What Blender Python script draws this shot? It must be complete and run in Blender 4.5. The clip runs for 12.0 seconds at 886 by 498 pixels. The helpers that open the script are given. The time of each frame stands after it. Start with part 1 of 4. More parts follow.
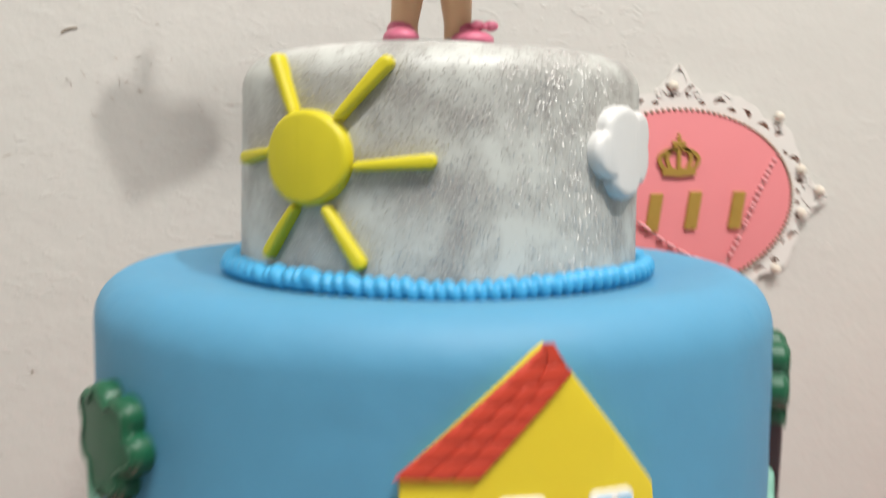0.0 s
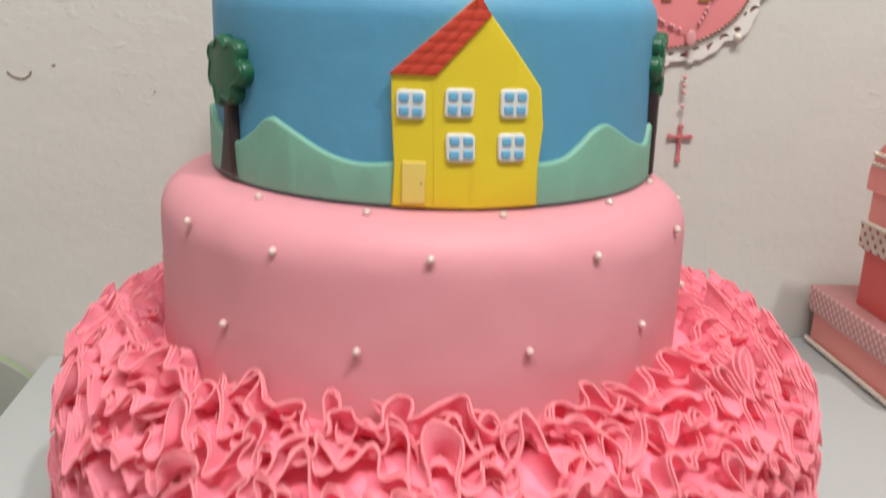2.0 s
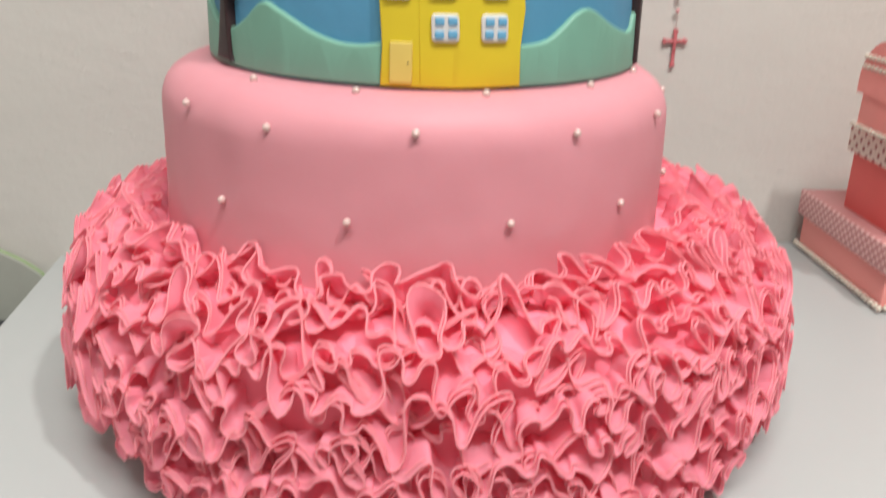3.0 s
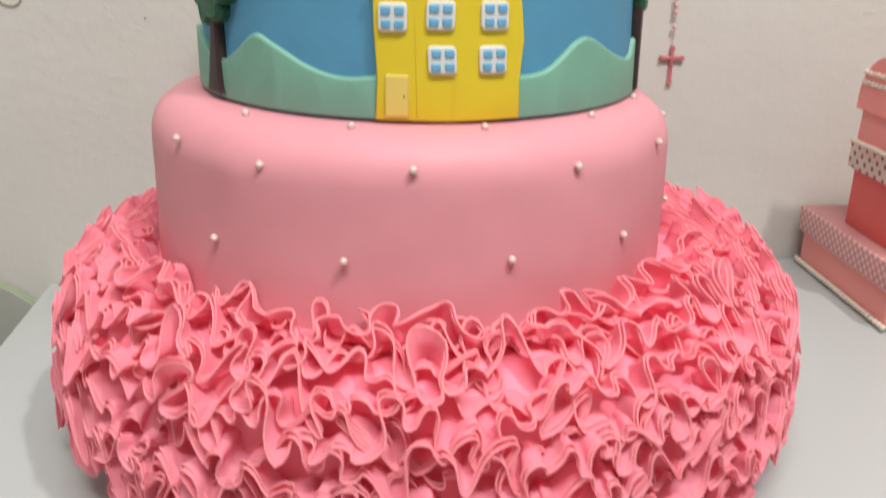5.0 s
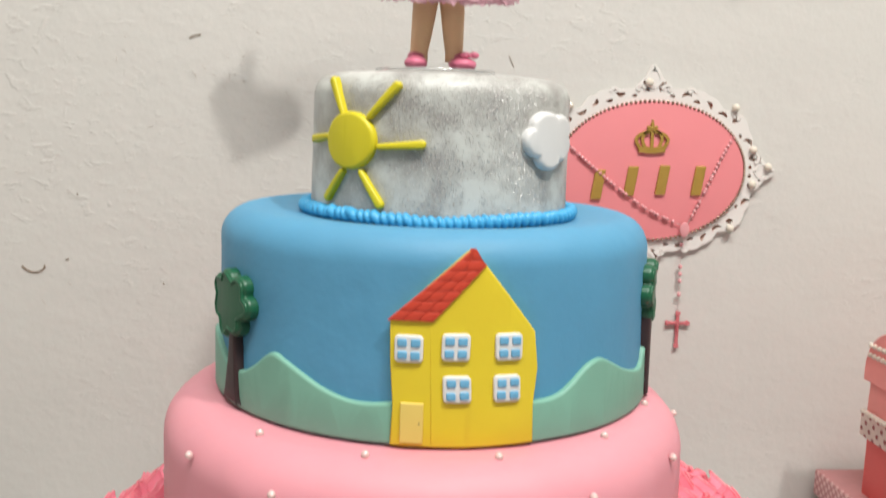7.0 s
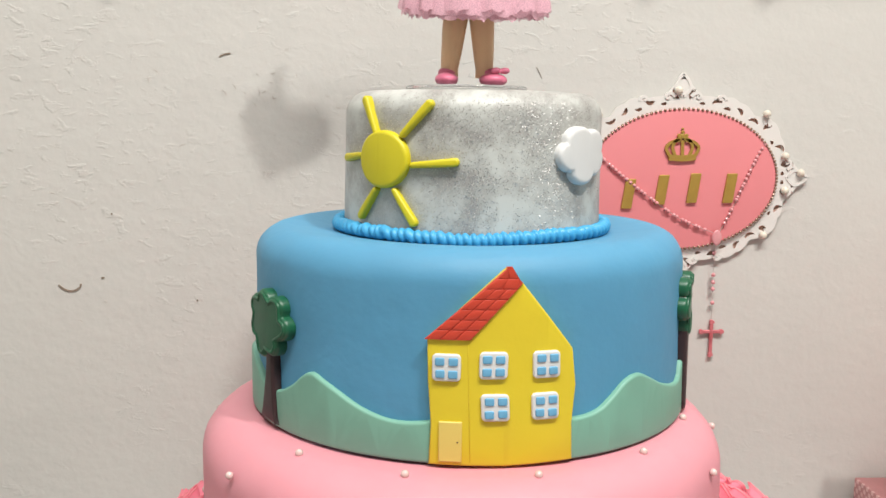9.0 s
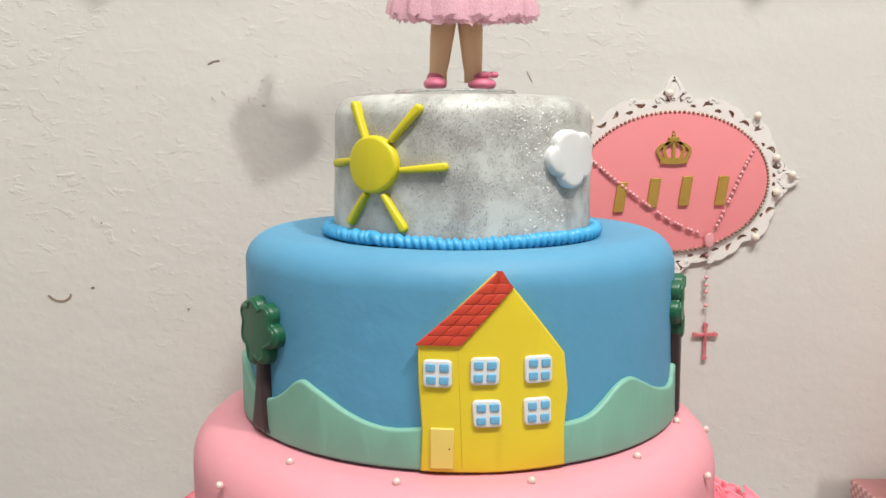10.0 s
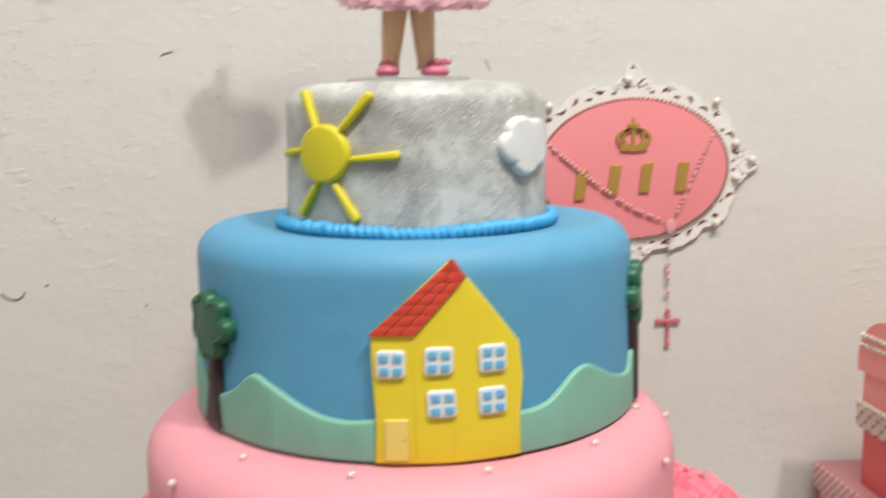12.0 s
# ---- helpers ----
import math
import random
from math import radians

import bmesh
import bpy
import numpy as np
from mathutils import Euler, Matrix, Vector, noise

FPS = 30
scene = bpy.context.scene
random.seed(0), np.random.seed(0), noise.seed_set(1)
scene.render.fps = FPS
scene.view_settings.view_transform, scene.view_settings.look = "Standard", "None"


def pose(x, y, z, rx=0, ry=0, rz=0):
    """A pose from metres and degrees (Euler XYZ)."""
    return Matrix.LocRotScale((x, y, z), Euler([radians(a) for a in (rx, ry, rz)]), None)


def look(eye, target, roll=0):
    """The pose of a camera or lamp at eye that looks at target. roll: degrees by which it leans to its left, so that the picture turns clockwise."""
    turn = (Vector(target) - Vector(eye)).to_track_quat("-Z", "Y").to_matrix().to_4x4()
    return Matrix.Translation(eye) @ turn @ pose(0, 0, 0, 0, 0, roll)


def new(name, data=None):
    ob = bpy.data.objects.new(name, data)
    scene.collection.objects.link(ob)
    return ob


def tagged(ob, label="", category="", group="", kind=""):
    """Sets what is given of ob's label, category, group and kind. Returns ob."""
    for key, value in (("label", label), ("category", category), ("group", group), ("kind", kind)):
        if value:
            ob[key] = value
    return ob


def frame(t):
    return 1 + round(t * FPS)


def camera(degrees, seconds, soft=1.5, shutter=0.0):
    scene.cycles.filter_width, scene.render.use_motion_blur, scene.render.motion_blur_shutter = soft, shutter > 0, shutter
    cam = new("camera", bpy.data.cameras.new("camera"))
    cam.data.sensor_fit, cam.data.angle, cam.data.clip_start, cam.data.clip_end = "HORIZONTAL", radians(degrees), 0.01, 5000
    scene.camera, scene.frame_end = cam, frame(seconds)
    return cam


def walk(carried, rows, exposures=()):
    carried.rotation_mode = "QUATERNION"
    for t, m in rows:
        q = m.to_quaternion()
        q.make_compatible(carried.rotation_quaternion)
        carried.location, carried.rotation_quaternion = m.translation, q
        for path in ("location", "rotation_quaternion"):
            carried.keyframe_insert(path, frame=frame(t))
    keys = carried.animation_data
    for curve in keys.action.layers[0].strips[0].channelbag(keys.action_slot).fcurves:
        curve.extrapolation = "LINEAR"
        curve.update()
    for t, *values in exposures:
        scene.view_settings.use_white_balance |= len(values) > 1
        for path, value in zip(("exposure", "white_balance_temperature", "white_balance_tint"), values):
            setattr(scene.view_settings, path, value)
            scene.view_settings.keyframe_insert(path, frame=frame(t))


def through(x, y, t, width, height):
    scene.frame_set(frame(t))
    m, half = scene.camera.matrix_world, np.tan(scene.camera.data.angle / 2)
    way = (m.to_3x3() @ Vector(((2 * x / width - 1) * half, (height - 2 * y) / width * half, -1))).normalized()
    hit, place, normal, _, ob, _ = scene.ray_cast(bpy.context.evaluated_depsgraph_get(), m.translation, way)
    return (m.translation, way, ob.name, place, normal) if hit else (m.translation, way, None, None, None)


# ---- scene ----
from mathutils.geometry import tessellate_polygon

# ---- the walk ----
cam = camera(52.72, 12.0, shutter=0.8)
PATH = [
    (0, -0.0613, -0.3388, 0.4386, -10.77, -5.78, 0.66),
    (0.5, -0.0923, -0.3933, 0.4272, -14.17, -8.66, 0.41),
    (1, -0.0730, -0.4435, 0.4239, -10.51, -10.51, 0.85),
    (1.5, -0.0452, -0.4856, 0.4076, -8.27, -14.62, 1.47),
    (2, -0.0513, -0.5250, 0.3949, -6.54, -16.10, 2.03),
    (2.5, -0.0447, -0.5502, 0.3803, -7.15, -18.79, 2.67),
    (3, -0.0419, -0.5556, 0.3759, -5.97, -20.35, 1.93),
    (3.2, -0.0411, -0.5536, 0.3720, -5.76, -21.68, 1.66),
    (4.8, -0.0418, -0.5414, 0.3829, -6.08, -21.05, 1.11),
    (5, -0.0432, -0.5392, 0.3863, -6.38, -20.04, 1.30),
    (5.5, -0.0458, -0.5358, 0.3983, -5.61, -17.12, 1.35),
    (6, -0.0456, -0.5331, 0.4163, -5.55, -13.49, 1.51),
    (6.5, -0.0486, -0.5293, 0.4293, -5.54, -10.78, 1.99),
    (7, -0.0491, -0.5261, 0.4500, -5.87, -8.15, 1.91),
    (7.2, -0.0510, -0.5258, 0.4520, -4.92, -7.62, 1.50),
    (9, -0.0542, -0.5252, 0.4561, -4.25, -7.86, 0.72),
    (9.5, -0.0528, -0.5218, 0.4545, -4.81, -7.88, 0.47),
    (10, -0.0515, -0.5225, 0.4552, -4.57, -7.46, 0.12),
    (10.5, -0.0500, -0.5220, 0.4543, -4.48, -7.25, 0.20),
    (11, -0.0515, -0.5237, 0.4506, -4.19, -7.70, 0.68),
    (11.5, -0.0521, -0.5187, 0.4467, -3.98, -9.39, -0.23),
    (12, -0.0413, -0.5180, 0.4528, -6.32, -7.95, -0.65),
]
EXPOSURES = [(0.0, -0.04), (0.5, -0.10), (1.0, -0.12), (1.5, -0.20), (2.0, -0.16), (3.2, -0.07), (4.8, -0.07), (5.5, -0.16), (6.2, -0.18), (7.0, 0.0), (9.0, 0.03), (12.0, 0.0)]


def stand(x, y, z, yaw, pitch, roll):
    """Camera pose from a place, the compass turn, the tilt and the lean."""
    return pose(x, y, z, 0, 0, yaw) @ pose(0, 0, 0, 90 + pitch) @ pose(0, 0, 0, 0, 0, roll)


walk(cam, [(t, stand(*row)) for t, *row in PATH], EXPOSURES)

# ---- plan (metres; the blue tier's axis is the origin) ----
WALL_Y = 0.2222
TABLE_Z, TABLE_SLOPE = 0.0869, 0.0172
FLOOR_Z, CEILING_Z = -0.66, 2.24
WEST, EAST, SOUTH = -1.6, 2.0, -3.3
# where the added overhead fill stands, out of view
FILL_AT = (-0.10, -1.00)
LAMP = (0.62, -0.90, 2.08)

# ---- light ----
world = bpy.data.worlds.new("room_air")
scene.world = world
world.use_nodes = True
world.node_tree.nodes["Background"].inputs[0].default_value = (0.9, 0.95, 1.0, 1)
world.node_tree.nodes["Background"].inputs[1].default_value = 0.05


def lamp(name, place, target, watts, size, colour, deep=0.0):
    data = bpy.data.lights.new(name, "AREA")
    data.shape, data.size, data.energy, data.color = ("RECTANGLE" if deep else "DISK"), size, watts, colour
    data.size_y = deep or size
    ob = new(name, data)
    ob.matrix_world = look(place, target)
    return ob


lamp("ceiling_bulb", LAMP, (0, 0, 0.3), 27.0, 0.10, (1.0, 0.97, 0.92))
# broad fill added from above; no such fitting is seen
lamp("fill_glow", (*FILL_AT, CEILING_Z - 0.075), (*FILL_AT, 0), 44.0, 1.16, (1.0, 0.98, 0.95), 0.26)


# ---- materials ----
def material(name, colour, rough=0.5, vary=0.06, scale=60, bump=0.1, fine=400, metal=0.0, coat=0.0, sheen=0.0, sss=0.0, dist=0.001):
    """A surface with colour variation at two scales and a fine relief."""
    m = bpy.data.materials.new(name)
    m.use_nodes = True
    n, l = m.node_tree.nodes, m.node_tree.links
    b = n["Principled BSDF"]
    b.inputs["Roughness"].default_value, b.inputs["Metallic"].default_value = rough, metal
    b.inputs["Coat Weight"].default_value, b.inputs["Sheen Weight"].default_value = coat, sheen
    if sss:
        b.inputs["Subsurface Weight"].default_value, b.inputs["Subsurface Scale"].default_value = sss, 0.004
        b.inputs["Subsurface Radius"].default_value = (1.0, 0.5, 0.4)
    co = n.new("ShaderNodeTexCoord")
    a, f = n.new("ShaderNodeTexNoise"), n.new("ShaderNodeTexNoise")
    a.inputs["Scale"].default_value, a.inputs["Detail"].default_value = scale, 4
    f.inputs["Scale"].default_value, f.inputs["Detail"].default_value = fine, 3
    mix = n.new("ShaderNodeMix")
    mix.data_type = "RGBA"
    mix.inputs["A"].default_value = (*[max(0, c * (1 - vary)) for c in colour], 1)
    mix.inputs["B"].default_value = (*[min(1, c * (1 + vary)) for c in colour], 1)
    add = n.new("ShaderNodeMath")
    add.operation = "MULTIPLY_ADD"
    add.inputs[1].default_value = 0.3
    bp = n.new("ShaderNodeBump")
    bp.inputs["Strength"].default_value, bp.inputs["Distance"].default_value = bump, dist
    for t in (a, f):
        l.new(co.outputs["Object"], t.inputs["Vector"])
    l.new(f.outputs["Fac"], add.inputs[0])
    l.new(a.outputs["Fac"], add.inputs[2])
    l.new(add.outputs[0], mix.inputs["Factor"])
    l.new(add.outputs[0], bp.inputs["Height"])
    l.new(mix.outputs["Result"], b.inputs["Base Color"])
    l.new(bp.outputs["Normal"], b.inputs["Normal"])
    return m


def plaster_material():
    """Uneven white plaster: soft trowel waves, a fine grain and patches of short torn ridges."""
    m = material("plaster", (0.560, 0.546, 0.512), 0.8, 0.05, 4, 0.0, 40)
    n, l = m.node_tree.nodes, m.node_tree.links
    b, co = n["Principled BSDF"], next(q for q in n if q.type == "TEX_COORD")

    def texture(scale, detail, stretch, turn, kind="FBM", rough=0.55, twist=0.0):
        place, tex = n.new("ShaderNodeMapping"), n.new("ShaderNodeTexNoise")
        place.inputs["Scale"].default_value, place.inputs["Rotation"].default_value = stretch, (0, turn, 0)
        tex.noise_type = kind
        tex.inputs["Scale"].default_value, tex.inputs["Detail"].default_value = scale, detail
        tex.inputs["Roughness"].default_value, tex.inputs["Distortion"].default_value = rough, twist
        l.new(co.outputs["Object"], place.inputs["Vector"])
        l.new(place.outputs["Vector"], tex.inputs["Vector"])
        return tex.outputs["Fac"]

    def levels(value, low, high, top=1.0):
        node = n.new("ShaderNodeMapRange")
        node.inputs["From Min"].default_value, node.inputs["From Max"].default_value = low, high
        node.inputs["To Max"].default_value = top
        l.new(value, node.inputs["Value"])
        return node.outputs[0]

    def sums(p, factor, q=None):
        node = n.new("ShaderNodeMath")
        node.operation = "MULTIPLY_ADD" if q else "MULTIPLY"
        l.new(p, node.inputs[0])
        if isinstance(factor, float):
            node.inputs[1].default_value = factor
        else:
            l.new(factor, node.inputs[1])
        if q:
            l.new(q, node.inputs[2])
        return node.outputs[0]

    trowel = texture(11, 3, (0.6, 1, 1.4), 0.25, rough=0.5)
    grain = texture(120, 5, (1, 1, 1), 0.4)
    torn = levels(texture(95, 5, (0.7, 1, 1.25), 0.35, rough=0.6, twist=0.5), 0.55, 0.64)
    where = levels(texture(7, 3, (1, 1, 1), 0.0), 0.44, 0.62)
    height = sums(trowel, 1.0, sums(grain, 0.30, sums(sums(torn, where), 0.20)))
    bp = n.new("ShaderNodeBump")
    bp.inputs["Strength"].default_value, bp.inputs["Distance"].default_value = 0.5, 0.003
    l.new(height, bp.inputs["Height"])
    l.new(bp.outputs["Normal"], b.inputs["Normal"])
    return m


def glitter_material():
    """White fondant dusted in uneven patches with silver glitter: each flake is a tiny mirror with a tilt of its own."""
    m = material("silver_glitter_fondant", (0.52, 0.535, 0.505), 0.4, 0.03, 30, 0.05, 500)
    n, l = m.node_tree.nodes, m.node_tree.links
    b, co = n["Principled BSDF"], next(q for q in n if q.type == "TEX_COORD")
    base = next(q for q in n if q.type == "MIX")
    patch = n.new("ShaderNodeTexNoise")
    patch.inputs["Scale"].default_value, patch.inputs["Detail"].default_value = 52, 6
    patch.inputs["Roughness"].default_value = 0.62
    flake = n.new("ShaderNodeTexVoronoi")
    flake.inputs["Scale"].default_value = 2500
    sep = n.new("ShaderNodeSeparateColor")
    l.new(co.outputs["Object"], patch.inputs["Vector"])
    l.new(co.outputs["Object"], flake.inputs["Vector"])
    l.new(flake.outputs["Color"], sep.inputs["Color"])
    lev = n.new("ShaderNodeMapRange")
    lev.inputs["From Min"].default_value, lev.inputs["From Max"].default_value = 0.37, 0.64
    lev.inputs["To Min"].default_value, lev.inputs["To Max"].default_value = 0.03, 0.85
    l.new(patch.outputs["Fac"], lev.inputs["Value"])
    on = n.new("ShaderNodeMath")
    on.operation = "LESS_THAN"
    l.new(sep.outputs["Red"], on.inputs[0])
    few = n.new("ShaderNodeMath")
    few.operation = "MULTIPLY"
    few.inputs[1].default_value = 0.34
    l.new(lev.outputs[0], few.inputs[0])
    l.new(few.outputs[0], on.inputs[1])
    tint = n.new("ShaderNodeMix")
    tint.data_type = "RGBA"
    tint.inputs["A"].default_value, tint.inputs["B"].default_value = (0.30, 0.275, 0.26, 1), (0.62, 0.61, 0.60, 1)
    l.new(sep.outputs["Green"], tint.inputs["Factor"])
    grey = n.new("ShaderNodeMix")
    grey.data_type = "RGBA"
    grey.inputs["B"].default_value = (0.26, 0.25, 0.235, 1)
    l.new(lev.outputs[0], grey.inputs["Factor"])
    l.new(base.outputs["Result"], grey.inputs["A"])
    mix = n.new("ShaderNodeMix")
    mix.data_type = "RGBA"
    l.new(on.outputs[0], mix.inputs["Factor"])
    l.new(grey.outputs["Result"], mix.inputs["A"])
    l.new(tint.outputs["Result"], mix.inputs["B"])
    l.new(mix.outputs["Result"], b.inputs["Base Color"])
    metal = n.new("ShaderNodeMath")
    metal.operation = "MULTIPLY"
    metal.inputs[1].default_value = 0.5
    l.new(on.outputs[0], metal.inputs[0])
    l.new(metal.outputs[0], b.inputs["Metallic"])
    gloss = n.new("ShaderNodeMapRange")
    gloss.inputs["To Min"].default_value, gloss.inputs["To Max"].default_value = 0.42, 0.46
    l.new(on.outputs[0], gloss.inputs["Value"])
    l.new(gloss.outputs[0], b.inputs["Roughness"])
    geo, centre, tilt, aim, unit = (n.new("ShaderNodeNewGeometry"), n.new("ShaderNodeVectorMath"), n.new("ShaderNodeVectorMath"), n.new("ShaderNodeVectorMath"), n.new("ShaderNodeVectorMath"))
    centre.operation, tilt.operation, aim.operation, unit.operation = "SUBTRACT", "SCALE", "ADD", "NORMALIZE"
    centre.inputs[1].default_value = (0.5, 0.5, 0.5)
    power = n.new("ShaderNodeMath")
    power.operation = "MULTIPLY"
    power.inputs[1].default_value = 1.2
    l.new(on.outputs[0], power.inputs[0])
    l.new(flake.outputs["Color"], centre.inputs[0])
    l.new(centre.outputs[0], tilt.inputs[0])
    l.new(power.outputs[0], tilt.inputs["Scale"])
    l.new(geo.outputs["Normal"], aim.inputs[0])
    l.new(tilt.outputs[0], aim.inputs[1])
    l.new(aim.outputs[0], unit.inputs[0])
    l.new(unit.outputs[0], b.inputs["Normal"])
    return m


def tulle_material():
    """Fine see-through net."""
    m = material("tulle", (0.768, 0.448, 0.528), 0.8, 0.05, 200, 0.05, 900)
    n, l = m.node_tree.nodes, m.node_tree.links
    b, out = n["Principled BSDF"], next(q for q in n if q.type == "OUTPUT_MATERIAL")
    co = next(q for q in n if q.type == "TEX_COORD")
    net = n.new("ShaderNodeTexNoise")
    net.inputs["Scale"].default_value, net.inputs["Detail"].default_value = 1600, 2
    lev = n.new("ShaderNodeMapRange")
    lev.inputs["From Min"].default_value, lev.inputs["From Max"].default_value = 0.30, 0.75
    lev.inputs["To Min"].default_value, lev.inputs["To Max"].default_value = 0.50, 0.85
    clear, mix = n.new("ShaderNodeBsdfTransparent"), n.new("ShaderNodeMixShader")
    l.new(co.outputs["Object"], net.inputs["Vector"])
    l.new(net.outputs["Fac"], lev.inputs["Value"])
    l.new(lev.outputs[0], mix.inputs[0])
    l.new(clear.outputs[0], mix.inputs[1])
    l.new(b.outputs[0], mix.inputs[2])
    l.new(mix.outputs[0], out.inputs["Surface"])
    return m


def dotted_material(name, ground, dot, spacing, size):
    """Printed card with staggered dots on its upright faces."""
    m = material(name, ground, 0.6, 0.12, 120, 0.05, 500)
    n, l = m.node_tree.nodes, m.node_tree.links
    b, co = n["Principled BSDF"], next(q for q in n if q.type == "TEX_COORD")
    base = next(q for q in n if q.type == "MIX")
    xyz, waves = n.new("ShaderNodeSeparateXYZ"), []
    l.new(co.outputs["Object"], xyz.inputs[0])
    along = n.new("ShaderNodeMath")
    l.new(xyz.outputs["X"], along.inputs[0])
    l.new(xyz.outputs["Y"], along.inputs[1])
    for source in (along.outputs[0], xyz.outputs["Z"]):
        k, w = n.new("ShaderNodeMath"), n.new("ShaderNodeMath")
        k.operation, w.operation = "MULTIPLY", "SINE"
        k.inputs[1].default_value = math.pi / spacing
        l.new(source, k.inputs[0])
        l.new(k.outputs[0], w.inputs[0])
        waves.append(w)
    both, on, mix = n.new("ShaderNodeMath"), n.new("ShaderNodeMath"), n.new("ShaderNodeMix")
    both.operation, on.operation, mix.data_type = "MULTIPLY", "GREATER_THAN", "RGBA"
    on.inputs[1].default_value = size
    mix.inputs["B"].default_value = (*dot, 1)
    l.new(waves[0].outputs[0], both.inputs[0])
    l.new(waves[1].outputs[0], both.inputs[1])
    l.new(both.outputs[0], on.inputs[0])
    l.new(on.outputs[0], mix.inputs["Factor"])
    l.new(base.outputs["Result"], mix.inputs["A"])
    l.new(mix.outputs["Result"], b.inputs["Base Color"])
    return m


def thin_fondant(name, colour, through):
    """Rolled sugar paste so thin that light comes through it."""
    m = material(name, colour, 0.62, 0.05, 30, 0.1, 300)
    n, l = m.node_tree.nodes, m.node_tree.links
    b, out = n["Principled BSDF"], next(q for q in n if q.type == "OUTPUT_MATERIAL")
    glow, mix = n.new("ShaderNodeBsdfTranslucent"), n.new("ShaderNodeMixShader")
    b.inputs["Specular IOR Level"].default_value = 0.22
    glow.inputs["Color"].default_value = (*through, 1)
    mix.inputs[0].default_value = 0.5
    l.new(b.outputs[0], mix.inputs[1])
    l.new(glow.outputs[0], mix.inputs[2])
    l.new(mix.outputs[0], out.inputs["Surface"])
    return m


PLASTER = plaster_material()
PAINT = material("white_paint", (0.624, 0.608, 0.576), 0.7, 0.03, 3, 0.05, 60)
FLOOR_TILE = material("floor_cement", (0.24, 0.232, 0.216), 0.6, 0.15, 6, 0.1, 80)
TABLE_TOP = material("white_laminate", (0.435, 0.458, 0.458), 0.38, 0.02, 8, 0.02, 300)
DARK = material("dark_metal", (0.03, 0.03, 0.035), 0.5, 0.2, 20, 0.05)
BLUE = material("blue_fondant", (0.074, 0.260, 0.42), 0.6, 0.10, 22, 0.5, 110, sss=0.08, dist=0.002)
BLUE_TRIM = material("bright_blue_fondant", (0.052, 0.336, 0.592), 0.45, 0.05, 60, 0.1, 300)
PINK = material("pink_fondant", (0.63, 0.262, 0.305), 0.58, 0.06, 16, 0.3, 80, sss=0.08, dist=0.002)
RUFFLE = thin_fondant("ruffle_fondant", (1.0, 0.42, 0.535), (1.0, 0.39, 0.485))
# paler rims: the light that catches the thin edges, put into the colour
LIT_RIM = thin_fondant("lit_rim_fondant", (1.0, 0.50, 0.57), (1.0, 0.42, 0.48))
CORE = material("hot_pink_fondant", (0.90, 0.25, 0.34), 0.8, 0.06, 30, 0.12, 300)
GLITTER = glitter_material()
YELLOW = material("yellow_fondant", (0.64, 0.50, 0.020), 0.5, 0.04, 40, 0.25, 300)
SUN_YELLOW = material("sun_yellow_fondant", (0.58, 0.50, 0.012), 0.45, 0.04, 60, 0.12, 300)
PALE_YELLOW = material("pale_yellow_fondant", (0.664, 0.52, 0.128), 0.5, 0.04, 60, 0.12, 300)
RED = material("red_fondant", (0.496, 0.044, 0.02), 0.5, 0.07, 90, 0.12, 400)
WHITE = material("white_fondant", (0.64, 0.64, 0.632), 0.45, 0.02, 60, 0.12, 300)
WINDOW_BLUE = material("window_blue_fondant", (0.128, 0.36, 0.56), 0.45, 0.06, 200, 0.1, 500)
GREEN = material("dark_green_fondant", (0.0056, 0.082, 0.036), 0.4, 0.12, 60, 0.15, 300)
BROWN = material("dark_brown_fondant", (0.028, 0.0128, 0.0144), 0.45, 0.15, 90, 0.15, 400)
MINT = material("mint_fondant", (0.165, 0.365, 0.28), 0.5, 0.05, 30, 0.12, 200)
PEARL = material("pearl", (0.672, 0.608, 0.512), 0.18, 0.04, 300, 0.0, coat=0.6)
SUGAR_PEARL = material("sugar_pearl", (0.68, 0.50, 0.47), 0.22, 0.04, 300, 0.0, metal=0.1, coat=0.5)
SKIN = material("doll_vinyl", (0.74, 0.49, 0.29), 0.45, 0.04, 60, 0.05, 300, sss=0.1)
SHOE = material("pink_shoe_vinyl", (0.66, 0.17, 0.27), 0.4, 0.05, 120, 0.05)
SKIRT = material("pink_satin", (0.76, 0.4, 0.48), 0.6, 0.06, 120, 0.2, 500)
TULLE = tulle_material()
HAIR = material("doll_hair", (0.064, 0.032, 0.016), 0.5, 0.2, 200, 0.2)
SIGN_PINK = material("sign_pink", (0.72, 0.232, 0.248), 0.5, 0.03, 30, 0.03, 300)
# Brown for the cut-outs' sides and floor, put there to darken the holes.
HOLE_BROWN = material("hole_brown", (0.46, 0.31, 0.25), 0.8, 0.3, 150, 0.1, 500)
SIGN_WHITE = material("sign_white", (0.68, 0.655, 0.62), 0.6, 0.03, 60, 0.05, 300)
GOLD = material("gold_paint", (0.416, 0.264, 0.056), 0.38, 0.12, 150, 0.1, 500, metal=0.35)
BRONZE = material("antique_bead", (0.288, 0.2, 0.144), 0.3, 0.2, 200, 0.1, metal=0.7)
ROSARY = material("pink_bead", (0.64, 0.288, 0.304), 0.25, 0.08, 200, 0.02, coat=0.4)
CROSS_PINK = material("pink_metal", (0.60, 0.17, 0.19), 0.35, 0.15, 200, 0.1, metal=0.3)
SILVERY = material("thin_chain", (0.576, 0.48, 0.464), 0.3, 0.1, 200, 0.0, metal=0.8)
BOX_PINK = material("pink_card", (0.85, 0.32, 0.29), 0.65, 0.05, 30, 0.08, 300)
